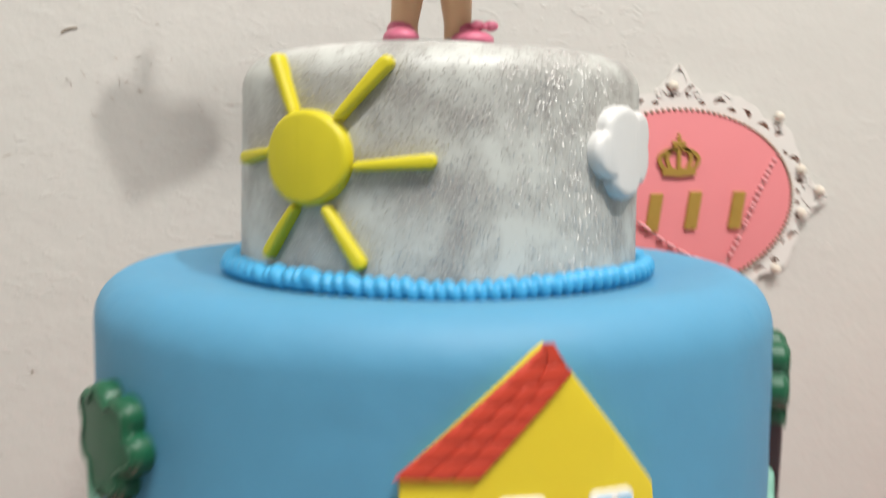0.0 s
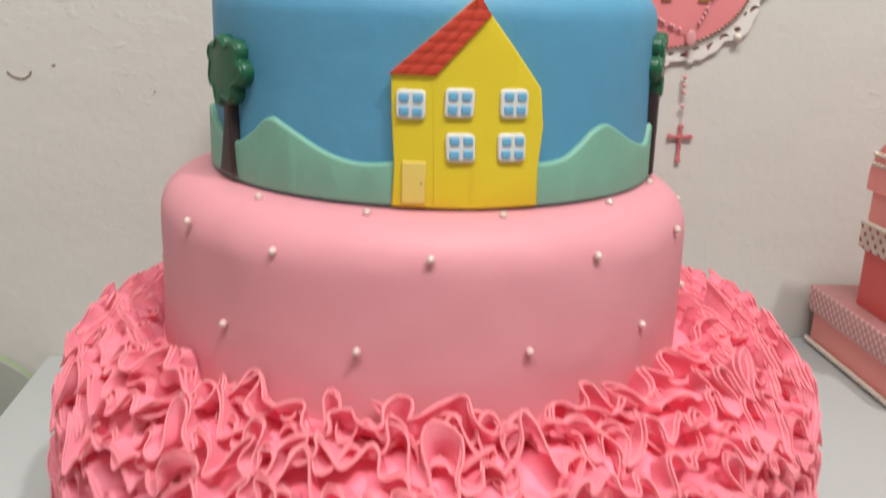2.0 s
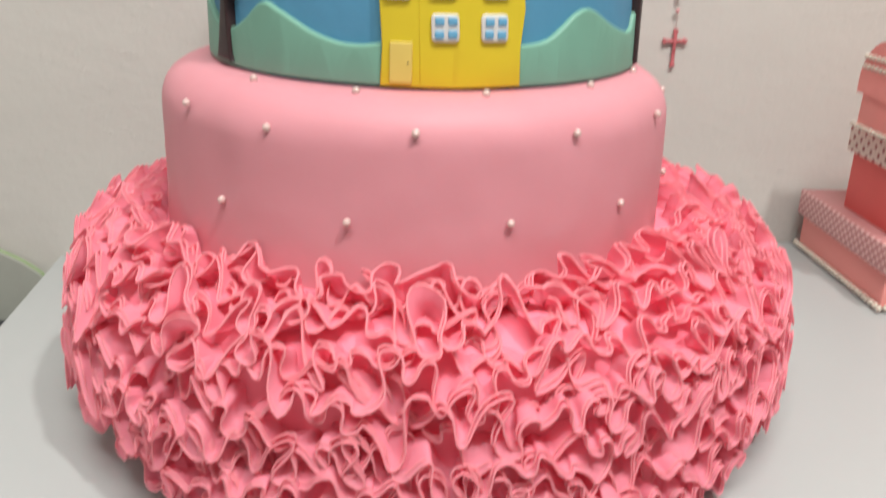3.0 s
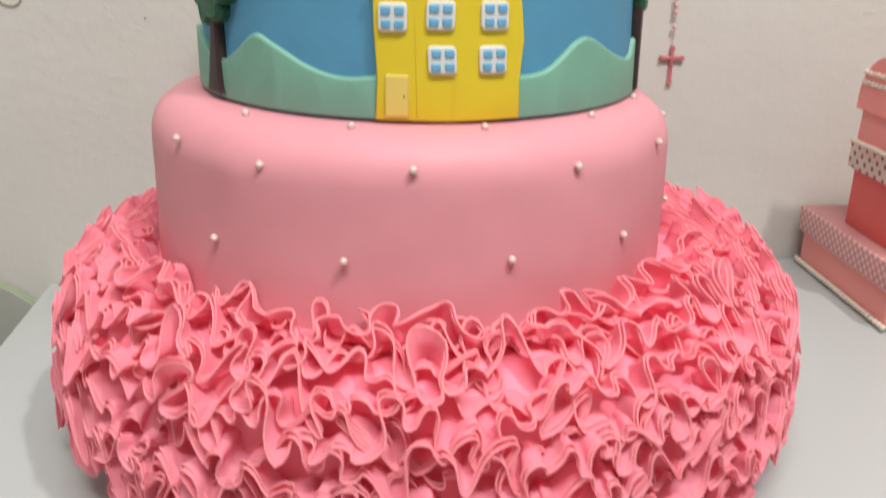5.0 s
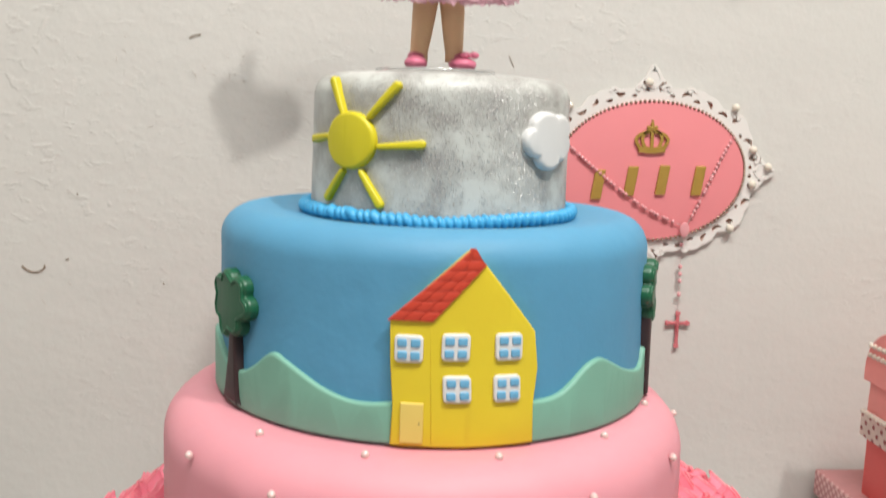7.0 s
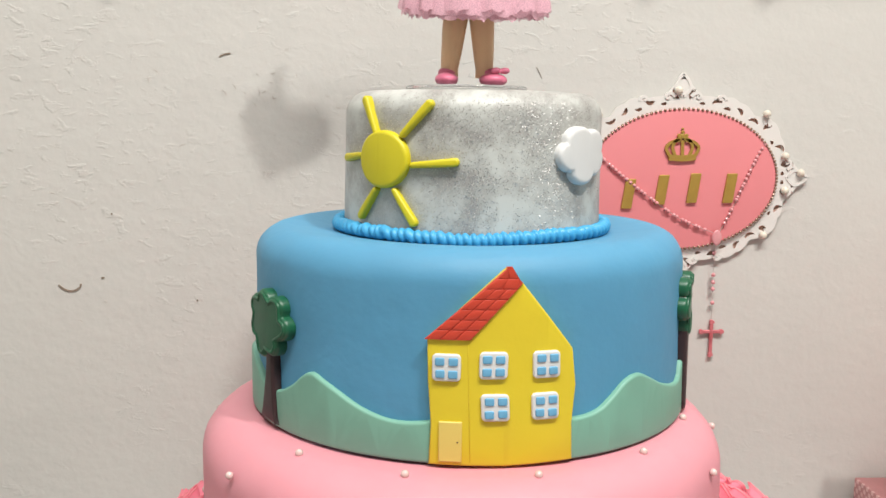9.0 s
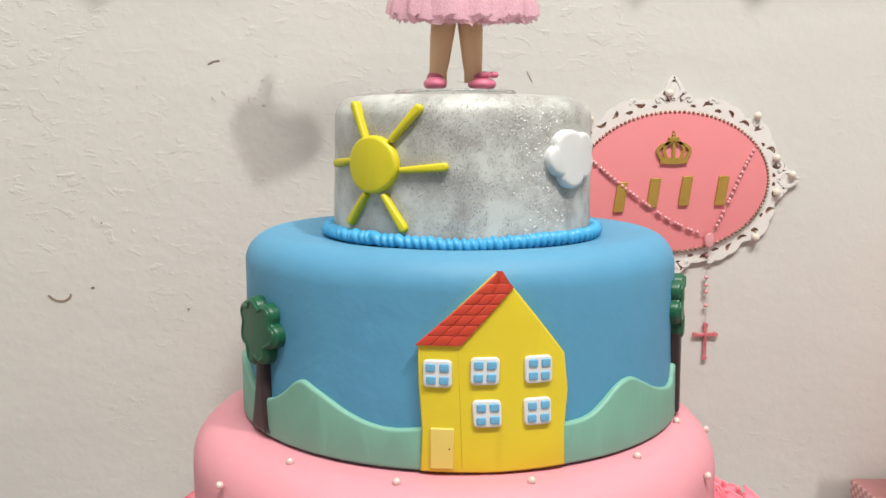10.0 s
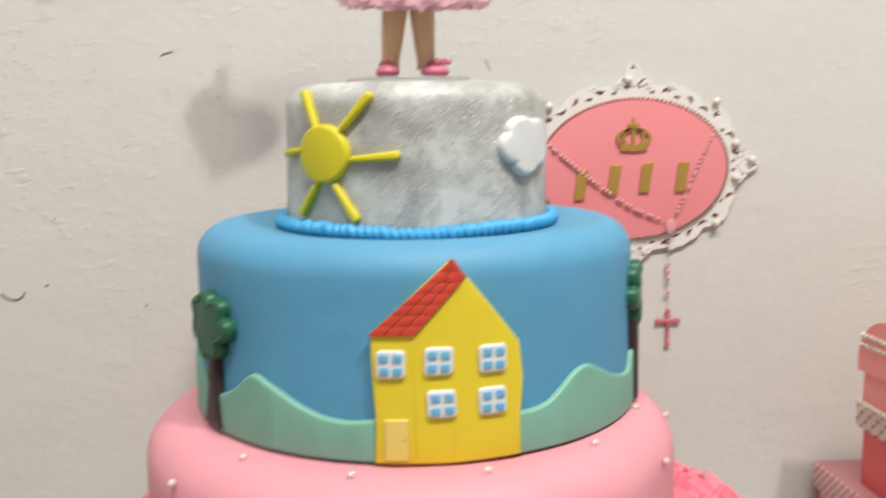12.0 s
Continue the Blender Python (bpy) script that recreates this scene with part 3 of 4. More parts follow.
def pearls():
    me = mesh_of("pearl", ball(0.0020), SUGAR_PEARL)
    side = [-54.7, -31.7, -3.9, 27.1, 55.5] + [84.5 + 29 * k for k in range(7)]
    low = [-43.4, -15.9, 13.9, 41.0] + [70 + 28.5 * k for k in range(8)]
    ledge = [-42.8, -16.7, 11.0, 39.5, 68.0]
    for angles, z, rr in ((side, 0.2815, R_PINK - 0.0002), (low, 0.2407, R_PINK + 0.0012), (ledge, 0.2985, 0.1280)):
        for k, deg in enumerate(angles):
            a = radians(deg)
            ob = share("pearl", me, pink_tier, (PINK_AT[0] + rr * math.sin(a), PINK_AT[1] - rr * math.cos(a), z + (0.003 if deg in (-54.7, -3.9) else 0.0006 * math.sin(3.1 * k))))
            ob.matrix_parent_inverse = Matrix.Translation(-pink_tier.location)


pearls()


# ruffled bottom tier
def base_profile(u):
    """The ruffled tier's core by the way along it from its top middle outwards and down: radius, height and the outward normal."""
    flat, edge, big = 0.176, 0.034, 0.210
    top, foot = 0.2075, 0.086
    turn = edge * math.pi / 2
    if u < flat:
        return u, top - 0.004 * (u / flat) ** 2, 0.0, 1.0
    if u < flat + turn:
        a = (u - flat) / edge
        return flat + edge * math.sin(a), top - 0.004 - edge * (1 - math.cos(a)), math.sin(a), math.cos(a)
    d = u - flat - turn
    return big + 0.004 * math.sin(d / 0.08 * math.pi) - max(0, d - 0.06) * 0.12, top - 0.004 - edge - d, 1.0, 0.0


def fold_tables(levels, steps=48):
    """One wave of a folding line at growing strength: (along, across) over the wave's phase, for a wave that is 1 long."""
    out = []
    for j in range(levels + 1):
        w, x, y, line = 2.0 * j / levels, 0.0, 0.0, []
        for i in range(steps):
            line.append((x, y))
            a = w * math.sin(2 * math.pi * (i + 0.5) / steps)
            x, y = x + math.cos(a), y + math.sin(a)
        mean = sum(p[1] for p in line) / steps
        out.append([(p / x - i / steps, (q - mean) / x) for i, (p, q) in enumerate(line)])
    return out


FOLDS = fold_tables(40)


def fold(strength, phase):
    """Slip along and swing across for a strength from 0 to 1 at a phase counted in waves."""
    line = FOLDS[max(0, min(40, int(strength * 40 + 0.5)))]
    t = (phase % 1) * len(line)
    i, f = int(t), t - int(t)
    p, q = line[i % len(line)], line[(i + 1) % len(line)]
    return p[0] + (q[0] - p[0]) * f, p[1] + (q[1] - p[1]) * f


def ruffle(u, a0, a1, height, strength, length, rnd, up=0.1, at=(0, 0), lean=0.8):
    """One frill: a folded strip whose foot lies on the core and whose two rims run side by side in loose loops."""
    r, z, nr, nz = base_profile(u)
    arc_length = (a1 - a0) * (r + 0.6 * nr * height)
    n = max(24, int(arc_length / 0.00105))
    bm = bmesh.new()
    across, phase = 5, rnd.uniform(0, 1)
    seed = rnd.uniform(0, 100)
    dr, dz = (max(nr, lean), 0.6 * nz) if lean else (0.4, 1.0)
    size = math.hypot(dr, dz)
    dr, dz = dr / size, dz / size
    tr, tz = -dz, dr
    floor_z = table_height(0) - 0.002
    grids = ([], [])
    for i in range(n + 1):
        a = a0 + (a1 - a0) * i / n
        s = a * 4.0
        wave = length * (1 + 0.7 * noise.noise(Vector((s * 2.6, seed, 0))))
        phase += arc_length / n / wave
        power = max(0.2, min(1.0, strength * (1 + 0.7 * noise.noise(Vector((s * 2.4, seed, 7))))))
        tall = height * (1 + 0.38 * noise.noise(Vector((s * 3.1, seed, 13))))
        drift = 0.016 * noise.noise(Vector((s * 1.7, seed, 21)))
        skew = 1.5 * noise.noise(Vector((s * 3.3, seed, 45)))
        tilt = (0.9 if lean > 0.5 else 0.25) * noise.noise(Vector((s * 3.2, seed, 33)))
        gap = 0.0013 + 0.0012 * noise.noise(Vector((s * 4.0, seed, 57)))
        end = min(1, 6 * i / n, 6 * (n - i) / n)
        for layer, grid in enumerate(grids):
            row = []
            for k in range(across + 1):
                v = k / across
                slip, swing = fold(power * (0.55 + 0.45 * v), phase + 0.05 * v + 0.035 * layer * v)
                out = tall * v * (0.3 + 0.7 * end) * (1 - 0.10 * layer) - 0.003
                side = swing * wave + drift + (up + tilt) * height * v * v + layer * (0.0004 + gap * v)
                rr = r + dr * out + tr * side
                zz = max(z + dz * out + tz * side, floor_z)
                b = a + (slip + skew * swing) * wave / max(rr, 0.05)
                p = Vector((at[0] + rr * math.sin(b) - PINK_AT[0], at[1] - rr * math.cos(b) - PINK_AT[1]))
                least = R_PINK + 0.0012 + 0.0004 * k
                if p.length < least:
                    p *= least / p.length
                row.append(bm.verts.new((p.x + PINK_AT[0], p.y + PINK_AT[1], zz)))
            grid.append(row)
    for layer, grid in enumerate(grids):
        for p, q in zip(grid, grid[1:]):
            for k in range(3 * layer, across):
                bm.faces.new((p[k], q[k], q[k + 1], p[k + 1]))
        merge(bm, tube([row[-1].co.copy() for row in grid], 0.00058, 5), index=1)
    bmesh.ops.delete(bm, geom=[v for v in bm.verts if not v.link_faces], context="VERTS")
    return bm


def ruffled_tier():
    profile = [base_profile(0.2936 - 0.2936 * i / 60)[:2] for i in range(60)]
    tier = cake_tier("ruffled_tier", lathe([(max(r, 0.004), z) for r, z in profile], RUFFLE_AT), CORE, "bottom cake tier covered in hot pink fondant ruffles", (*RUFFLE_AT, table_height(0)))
    rnd = random.Random(4)
    between = ((RUFFLE_AT[0] + PINK_AT[0]) / 2, (RUFFLE_AT[1] + PINK_AT[1]) / 2)
    rows = [(0.1585, 0.0215, 0.56, 0.024, -0.15, PINK_AT, 0.0), (0.1640, 0.0150, 0.68, 0.019, -0.2, between, 0.4)]
    rows += [(0.1725 + 0.0095 * k, 0.0170, 0.73, 0.0172, -0.24, RUFFLE_AT, 0.7) for k in range(12)] + [(0.2895, 0.013, 0.62, 0.017, 0.1, RUFFLE_AT, 0.8)]
    for u, height, strength, length, up, at, lean in rows:
        pieces = 7
        start = rnd.uniform(0, 1)
        for k in range(pieces):
            a0 = 2 * math.pi * (k + start) / pieces
            under(tier, "ruffle", ruffle(u + rnd.uniform(-0.0035, 0.0035), a0 - 0.04, a0 + 2 * math.pi / pieces + 0.04, height, strength, length, rnd, up, at, lean), (RUFFLE, LIT_RIM), sharp=55)


ruffled_tier()


# ---- the doll on top ----
def doll():
    bm = bmesh.new()
    # shoes and a bow
    merge(bm, ball(1, (-0.0150, -0.0085, 0.4822), (0.0067, 0.0095, 0.0040)), index=1)
    merge(bm, ball(1, (-0.0140, -0.0030, 0.4860), (0.0056, 0.0060, 0.0040)), index=1)
    merge(bm, ball(1, (0.0118, -0.0080, 0.4822), (0.0082, 0.0085, 0.0040)), index=1)
    merge(bm, ball(1, (0.0095, -0.0030, 0.4860), (0.0055, 0.0060, 0.0040)), index=1)
    for x in (0.0128, 0.0178):
        merge(bm, ball(1, (x, -0.0120, 0.4873), (0.0030, 0.0020, 0.0019)), index=1)
    merge(bm, ball(1, (0.0152, -0.0132, 0.4868), (0.0012, 0.0012, 0.0012)), index=1)
    # legs
    for x0, x1 in ((-0.0130, -0.0095), (0.0072, 0.0050)):
        merge(bm, tube([(x0, -0.003, 0.4835), (x0, -0.003, 0.4885), (x0 + 0.25 * (x1 - x0), -0.003, 0.4960), (x0 + 0.6 * (x1 - x0), -0.003, 0.508), (x1, -0.003, 0.520), (x1, -0.003, 0.545)],
                       [0.0052, 0.0051, 0.0058, 0.0067, 0.0074, 0.0078], 20))
    # skirt: satin under layers of net
    for layer, (hem, wide, index) in enumerate(((0.5178, 0.0335, 2), (0.5172, 0.0375, 3), (0.5190, 0.0405, 3), (0.5215, 0.0420, 3))):
        own, rings, n = bmesh.new(), [], 160
        for j in range(9):
            t = j / 8
            ring = []
            for i in range(n):
                a = 2 * math.pi * i / n
                fold = 1 + (1 - t) * (0.05 * math.sin(a * 13 + layer * 1.7) + 0.06 * noise.noise(Vector((math.sin(a) * 4, math.cos(a) * 4, layer * 3.0))))
                r = (0.013 + (wide - 0.013) * (1 - t ** 1.9)) * fold
                z = hem + (0.566 - hem) * t + (1 - t) * 0.0024 * noise.noise(Vector((math.sin(a) * 14, math.cos(a) * 14, layer + 5.0)))
                ring.append(own.verts.new((0.0015 + r * math.sin(a), -0.003 - 0.75 * r * math.cos(a), z - (1 - t) * 0.0042 * math.cos(a))))
            rings.append(ring)
        for low, high in zip(rings, rings[1:]):
            for i in range(n):
                own.faces.new((low[i], low[(i + 1) % n], high[(i + 1) % n], high[i]))
        merge(bm, own, index=index)
    # body and head, plain
    merge(bm, lathe([(0.013, 0.560), (0.012, 0.566), (0.014, 0.582), (0.010, 0.590), (0.005, 0.593), (0.005, 0.598)], (0.0015, -0.003), 32), index=2)
    merge(bm, ball(0.017, (0.0015, -0.003, 0.612), (1, 0.95, 1.05), 24, 16))
    merge(bm, ball(0.0182, (0.0015, 0.000, 0.615), (1, 0.95, 1.05), 24, 16), index=4)
    ob = solid("doll", bm, (SKIN, SHOE, SKIRT, TULLE, HAIR), "small doll topper in a pink tulle skirt and pink shoes", "doll")
    return ob


doll()
disc = solid("clear_disc", lathe([(0.0340, 0.4749), (0.0350, 0.4753), (0.0352, 0.4775), (0.0345, 0.4784), (0.001, 0.4784)], (-0.0030, -0.003), 96), ACRYLIC, "clear acrylic disc under the doll's feet", "disc")


# ---- the oval sign on the wall ----
SIGN_AT, SIGN_A, SIGN_B = (0.2030, 0.4135), 0.0823, 0.0590


def oval(a, b, k=96):
    return [(a * math.cos(2 * math.pi * i / k), b * math.sin(2 * math.pi * i / k)) for i in range(k)]


def hung(bm):
    """From the flat (x along, y up, z proud) to the wall's plane."""
    for v in bm.verts:
        v.co = Vector((v.co.x, -v.co.z, v.co.y))
    return bm


def ribbon(points, width, h0, h1):
    """A flat cut strip along a line, of a width that may taper."""
    n = len(points)
    wide = width if isinstance(width, list) else [width] * n
    left, right = [], []
    for i in range(n):
        a, b = Vector(points[max(i - 1, 0)]), Vector(points[min(i + 1, n - 1)])
        d = (b - a).normalized()
        p = Vector(points[i])
        left.append((p.x - d.y * wide[i] / 2, p.y + d.x * wide[i] / 2))
        right.append((p.x + d.y * wide[i] / 2, p.y - d.x * wide[i] / 2))
    bm = bmesh.new()
    grid = []
    for a, b in zip(left, right):
        grid.append([bm.verts.new((*q, h)) for q, h in ((a, h0), (b, h0), (b, h1), (a, h1))])
    for p, q in zip(grid, grid[1:]):
        for k in range(4):
            bm.faces.new((p[k], p[(k + 1) % 4], q[(k + 1) % 4], q[k]))
    bm.faces.new(grid[0][::-1])
    bm.faces.new(grid[-1])
    return bm


def scroll(size, turns=1.35, flip=1, steps=26):
    """A C-scroll that starts at the origin going along x and curls in."""
    out, x, y, a = [], 0.0, 0.0, 0.0
    for i in range(steps + 1):
        out.append((x, flip * y))
        t = i / steps
        a += 2 * math.pi * turns / steps * (0.35 + 1.3 * t)
        step = size * 2.6 / steps * (1 - 0.72 * t)
        x, y = x + step * math.cos(a), y + step * math.sin(a)
    return out


def place2(points, x, y, deg, flip=1):
    c, s = math.cos(radians(deg)), math.sin(radians(deg))
    return [(x + c * p - s * q * flip, y + s * p + c * q * flip) for p, q in points]


def pierced(edge, holes, h0, h1):
    """A flat board with cut-outs; the holes' inner faces take the second material."""
    loops = [edge] + holes
    flat = [p for loop in loops for p in loop]
    bm = bmesh.new()
    low, high = [bm.verts.new((x, y, h0)) for x, y in flat], [bm.verts.new((x, y, h1)) for x, y in flat]
    for tri in tessellate_polygon([[Vector((x, y, 0)) for x, y in loop] for loop in loops]):
        for side, order in ((high, tri), (low, tri[::-1])):
            bm.faces.new([side[i] for i in order])
    first = 0
    for loop in loops:
        n = len(loop)
        for i in range(n):
            p, q = first + i, first + (i + 1) % n
            bm.faces.new((low[p], low[q], high[q], high[p])).material_index = 1 if first else 0
        first += n
    return bm


def sign():
    ob = thing("oval_sign", "coral pink oval sign in a white pearl-set filigree frame", "sign", at=(SIGN_AT[0], WALL_Y, SIGN_AT[1]))
    ob.rotation_euler = (0, radians(-1.2), 0)
    # cut-out frame: an inner band, a scalloped outer line, loops between them and crests at the four ends
    def rim(t, d):
        n = Vector((math.cos(t) / SIGN_A, math.sin(t) / SIGN_B)).normalized()
        return SIGN_A * math.cos(t) + d * n.x, SIGN_B * math.sin(t) + d * n.y

    def reach_at(t):
        d = 0.0130 + 0.0020 * math.cos(12 * t) + 0.0018 * abs(math.cos(17 * t))
        for mid, tall, wide in ((0, 0.0085, 0.15), (90, 0.0095, 0.085), (180, 0.0085, 0.15), (270, 0.0085, 0.085), (38, 0.0045, 0.09), (142, 0.0045, 0.09), (218, 0.0045, 0.09), (322, 0.0045, 0.09)):
            gap = (t - radians(mid) + math.pi) % (2 * math.pi) - math.pi
            d += tall * math.exp(-(gap / wide) ** 2)
        return d

    edge = [rim(t, reach_at(t)) for t in [2 * math.pi * i / 360 for i in range(360)]]
    # cut-outs: the turn round the oval, the way out, half length, half width, slant, curl
    holes = []
    for quarter in (0, 180):
        for side in (1, -1):
            for deg, d, long, wide, slant, curl in ((9, 0.0112, 0.0050, 0.0026, 80, 0.2), (3.2, 0.0062, 0.0016, 0.0012, 0, 0), (4.5, 0.0165, 0.0024, 0.0009, 50, 0.5), (21, 0.0098, 0.0040, 0.0014, 35, 0.9), (27, 0.0058, 0.0017, 0.0010, 0, 0.3),
                                                    (37, 0.0112, 0.0036, 0.0017, 70, 0.5), (46, 0.0075, 0.0042, 0.0012, 15, 0.8), (56, 0.0085, 0.0034, 0.0013, -30, 0.7), (64, 0.0060, 0.0028, 0.0011, 10, 0.4), (71, 0.0092, 0.0040, 0.0014, 25, 0.9), (79, 0.0055, 0.0022, 0.0010, 0, 0.2), (85.5, 0.0125, 0.0044, 0.0014, 65, 0.8)):
                t = radians(quarter + side * deg)
                x, y = rim(t, d)
                along = math.degrees(math.atan2(math.sin(t) / SIGN_B, math.cos(t) / SIGN_A)) + 90
                loop = []
                for i in range(14):
                    q = 2 * math.pi * i / 14
                    u = math.cos(q)
                    loop.append((1.12 * long * u, 1.25 * wide * math.sin(q) * (1 - 0.35 * u) + curl * long * (u * u - 0.4) * 0.6))
                holes.append(place2(loop, x, y, along + side * slant, side))
    # sheet added behind the cut-outs; its brown stands in for their shade
    part("cutout_shade", hung(slab([rim(t, reach_at(t) - 0.0022) for t in [2 * math.pi * i / 180 for i in range(180)]], 0.0002, 0.0012, 0.0001)), HOLE_BROWN, ob, "brown sheet added to darken the frame cut-outs")
    bm = pierced(edge, holes, 0.0012, 0.0038)
    for deg in (36, 66, 114, 144, 216, 246, 294, 324):
        t, m = radians(deg), (1 if deg % 180 < 90 else -1)
        x, y = rim(t, 0.0125)
        n = math.degrees(math.atan2(math.sin(t) / SIGN_B, math.cos(t) / SIGN_A))
        line = place2(scroll(0.0075, 1.15, m), x, y, n + m * 30)
        merge(bm, ribbon(line, [0.0027 - 0.0013 * i / len(line) for i in range(len(line))], 0.0006, 0.0044))
    for t, reach in ((0, 0.018), (90, 0.019), (180, 0.018), (270, 0.016)):
        x, y = rim(radians(t), 0.010)
        for m in (-1, 1):
            leaf = place2(smooth_line([(0, 0), (reach * 0.35, 0.0062 * m), (reach * 0.75, 0.0040 * m), (reach, 0.0)], 6), x, y, t)
            merge(bm, ribbon(leaf, 0.0024, 0.0006, 0.0044))
            side = place2(scroll(0.0095, 1.2, m), x - math.sin(radians(t)) * m * 0.007, y + math.cos(radians(t)) * m * 0.007, t + m * 28)
            merge(bm, ribbon(side, [0.0028 - 0.0014 * i / len(side) for i in range(len(side))], 0.0006, 0.0048))
    part("frame", hung(bm), (SIGN_WHITE, HOLE_BROWN), ob, "white filigree frame", smooth=False)
    part("panel", hung(slab(oval(SIGN_A, SIGN_B), 0.003, 0.0068, 0.0008)), SIGN_PINK, ob, "coral pink panel")
    # bead edge
    bead, n = mesh_of("bead", ball(0.00135, u=8, v=6), BRONZE), 128
    for i in range(n):
        t = 2 * math.pi * i / n
        share("bead", bead, ob, (SIGN_A * math.cos(t), -0.0068, SIGN_B * math.sin(t)))
    # pearls on the frame
    pearl = mesh_of("sign_pearl", ball(0.0030), PEARL)
    for x, z in ((-0.0044, 0.0742), (0.0722, 0.0542), (0.0898, 0.0185), (0.1040, 0.0040), (0.0905, -0.0110), (0.0730, -0.0492)):
        for m in (1, -1):
            if m < 0 and x < 0:
                continue
            share("pearl", pearl, ob, (m * x, -0.0055, z), size=1.15)
    # crown
    bm = ribbon(smooth_line([(-0.0115, -0.0002), (0, -0.0012), (0.0115, -0.0002)], 6), 0.0052, 0.0066, 0.0092)
    for x, top, lean in ((-0.0125, 0.0125, -0.0032), (-0.0072, 0.0140, -0.0030), (0.0072, 0.0140, 0.0030), (0.0125, 0.0125, 0.0032)):
        line = smooth_line([(x * 0.86, 0.001), (x + lean * 0.45, top * 0.6), (x * 0.75, top), (x * 0.18, top + 0.0015)], 5)
        merge(bm, ribbon(line, 0.0025, 0.0066, 0.0090))
    merge(bm, ribbon([(0, 0.001), (0, 0.014)], 0.0026, 0.0066, 0.0088))
    for x, y, r in ((0, 0.0172, 0.0022), (-0.0032, 0.0178, 0.0016), (0.0032, 0.0178, 0.0016), (0, 0.0208, 0.0015), (0, 0.0235, 0.0009)):
        merge(bm, slab([(x + p, y + q) for p, q in oval(r, r, 16)], 0.0066, 0.0090, 0.0003, steps=2))
    for v in bm.verts:
        v.co.x, v.co.y = v.co.x - 0.0010, v.co.y + 0.0190
    part("crown", hung(bm), GOLD, ob, "gold cut-out crown")
    # the lettering stands as four plain bars
    for x, z in ((-0.0475, -0.0115), (-0.0190, -0.0085), (0.0085, -0.0075), (0.0400, -0.0080)):
        part("gold_bar", hung(slab(box_outline(x - 0.0052, x + 0.0036, z - 0.0125, z + 0.0125, 0.0008, 0.16), 0.0066, 0.0092, 0.0005)), GOLD, ob, "plain gold bar")


sign()


def rosary():
    y = WALL_Y - 0.0090
    ob = thing("rosary", "pink bead rosary with a cross draped over the oval sign", "rosary", at=(0.2346, y, 0.3642))
    bead = mesh_of("rosary_bead", ball(0.0017, u=12, v=8), ROSARY)
    right = [(0.0020, 0.0, 0.004), (0.0120, 0.0005, 0.024), (0.0235, 0.001, 0.050), (0.0330, 0.002, 0.0700), (0.0400, 0.003, 0.0815)]
    left = [(-0.0025, 0.0, 0.004), (-0.0330, 0.0, 0.0165), (-0.0640, 0.0, 0.0370), (-0.0995, 0.001, 0.0650), (-0.108, 0.003, 0.074)]
    for line, gaps in ((right, (6,)), (left, (1, 12))):
        path = [Vector(p) for p in smooth_line(line, 12)]
        part("chain", tube(path, 0.00028, 5), SILVERY, ob)
        run, k = 0.0, 0
        for p, q in zip(path, path[1:]):
            run += (q - p).length
            if run > 0.0042:
                run, k = run - 0.0042, k + 1
                if k not in gaps and k > 1:
                    share("bead", bead, ob, tuple(q))
    part("medal", ball(1, (0, -0.001, 0), (0.0042, 0.0012, 0.0066), 20, 12), ROSARY, ob, "oval pink medal")
    drop = [Vector((0.0, 0, -0.006)), Vector((0.0008, 0.0055, -0.035)), Vector((0.0022, 0.0065, -0.074))]
    part("chain", tube(drop, 0.00026, 5), SILVERY, ob)
    for z in (-0.0135, -0.0330, -0.0395, -0.0455, -0.0575):
        share("bead", bead, ob, (0.0003 - 0.018 * z, 0.0048, z), size=1.12)
    cx, cz = 0.0024, -0.0835
    bm = slab(box_outline(cx - 0.0014, cx + 0.0014, cz - 0.0205, cz + 0.0085, 0.0006), -0.0008, 0.0010, 0.0004)
    merge(bm, slab(box_outline(cx - 0.0090, cx + 0.0090, cz - 0.0014, cz + 0.0014, 0.0006), -0.0009, 0.0011, 0.0004))
    for x, z in ((-0.0090, 0), (0.0090, 0), (0, 0.0085), (0, -0.0205)):
        merge(bm, slab([(cx + x + p, cz + z + q) for p, q in lobes(0, 0, 0.0024, 0.0024, 3, 0.25, 0, 24)], -0.0010, 0.0012, 0.0004))
    merge(bm, ball(1, (cx, cz - 0.004, 0.0012), (0.0009, 0.0060, 0.0010), 10, 8))
    bmesh.ops.translate(bm, verts=bm.verts[:], vec=(0, 0, -0.0065))
    part("cross", hung(bm), CROSS_PINK, ob, "red-pink metal cross")


rosary()


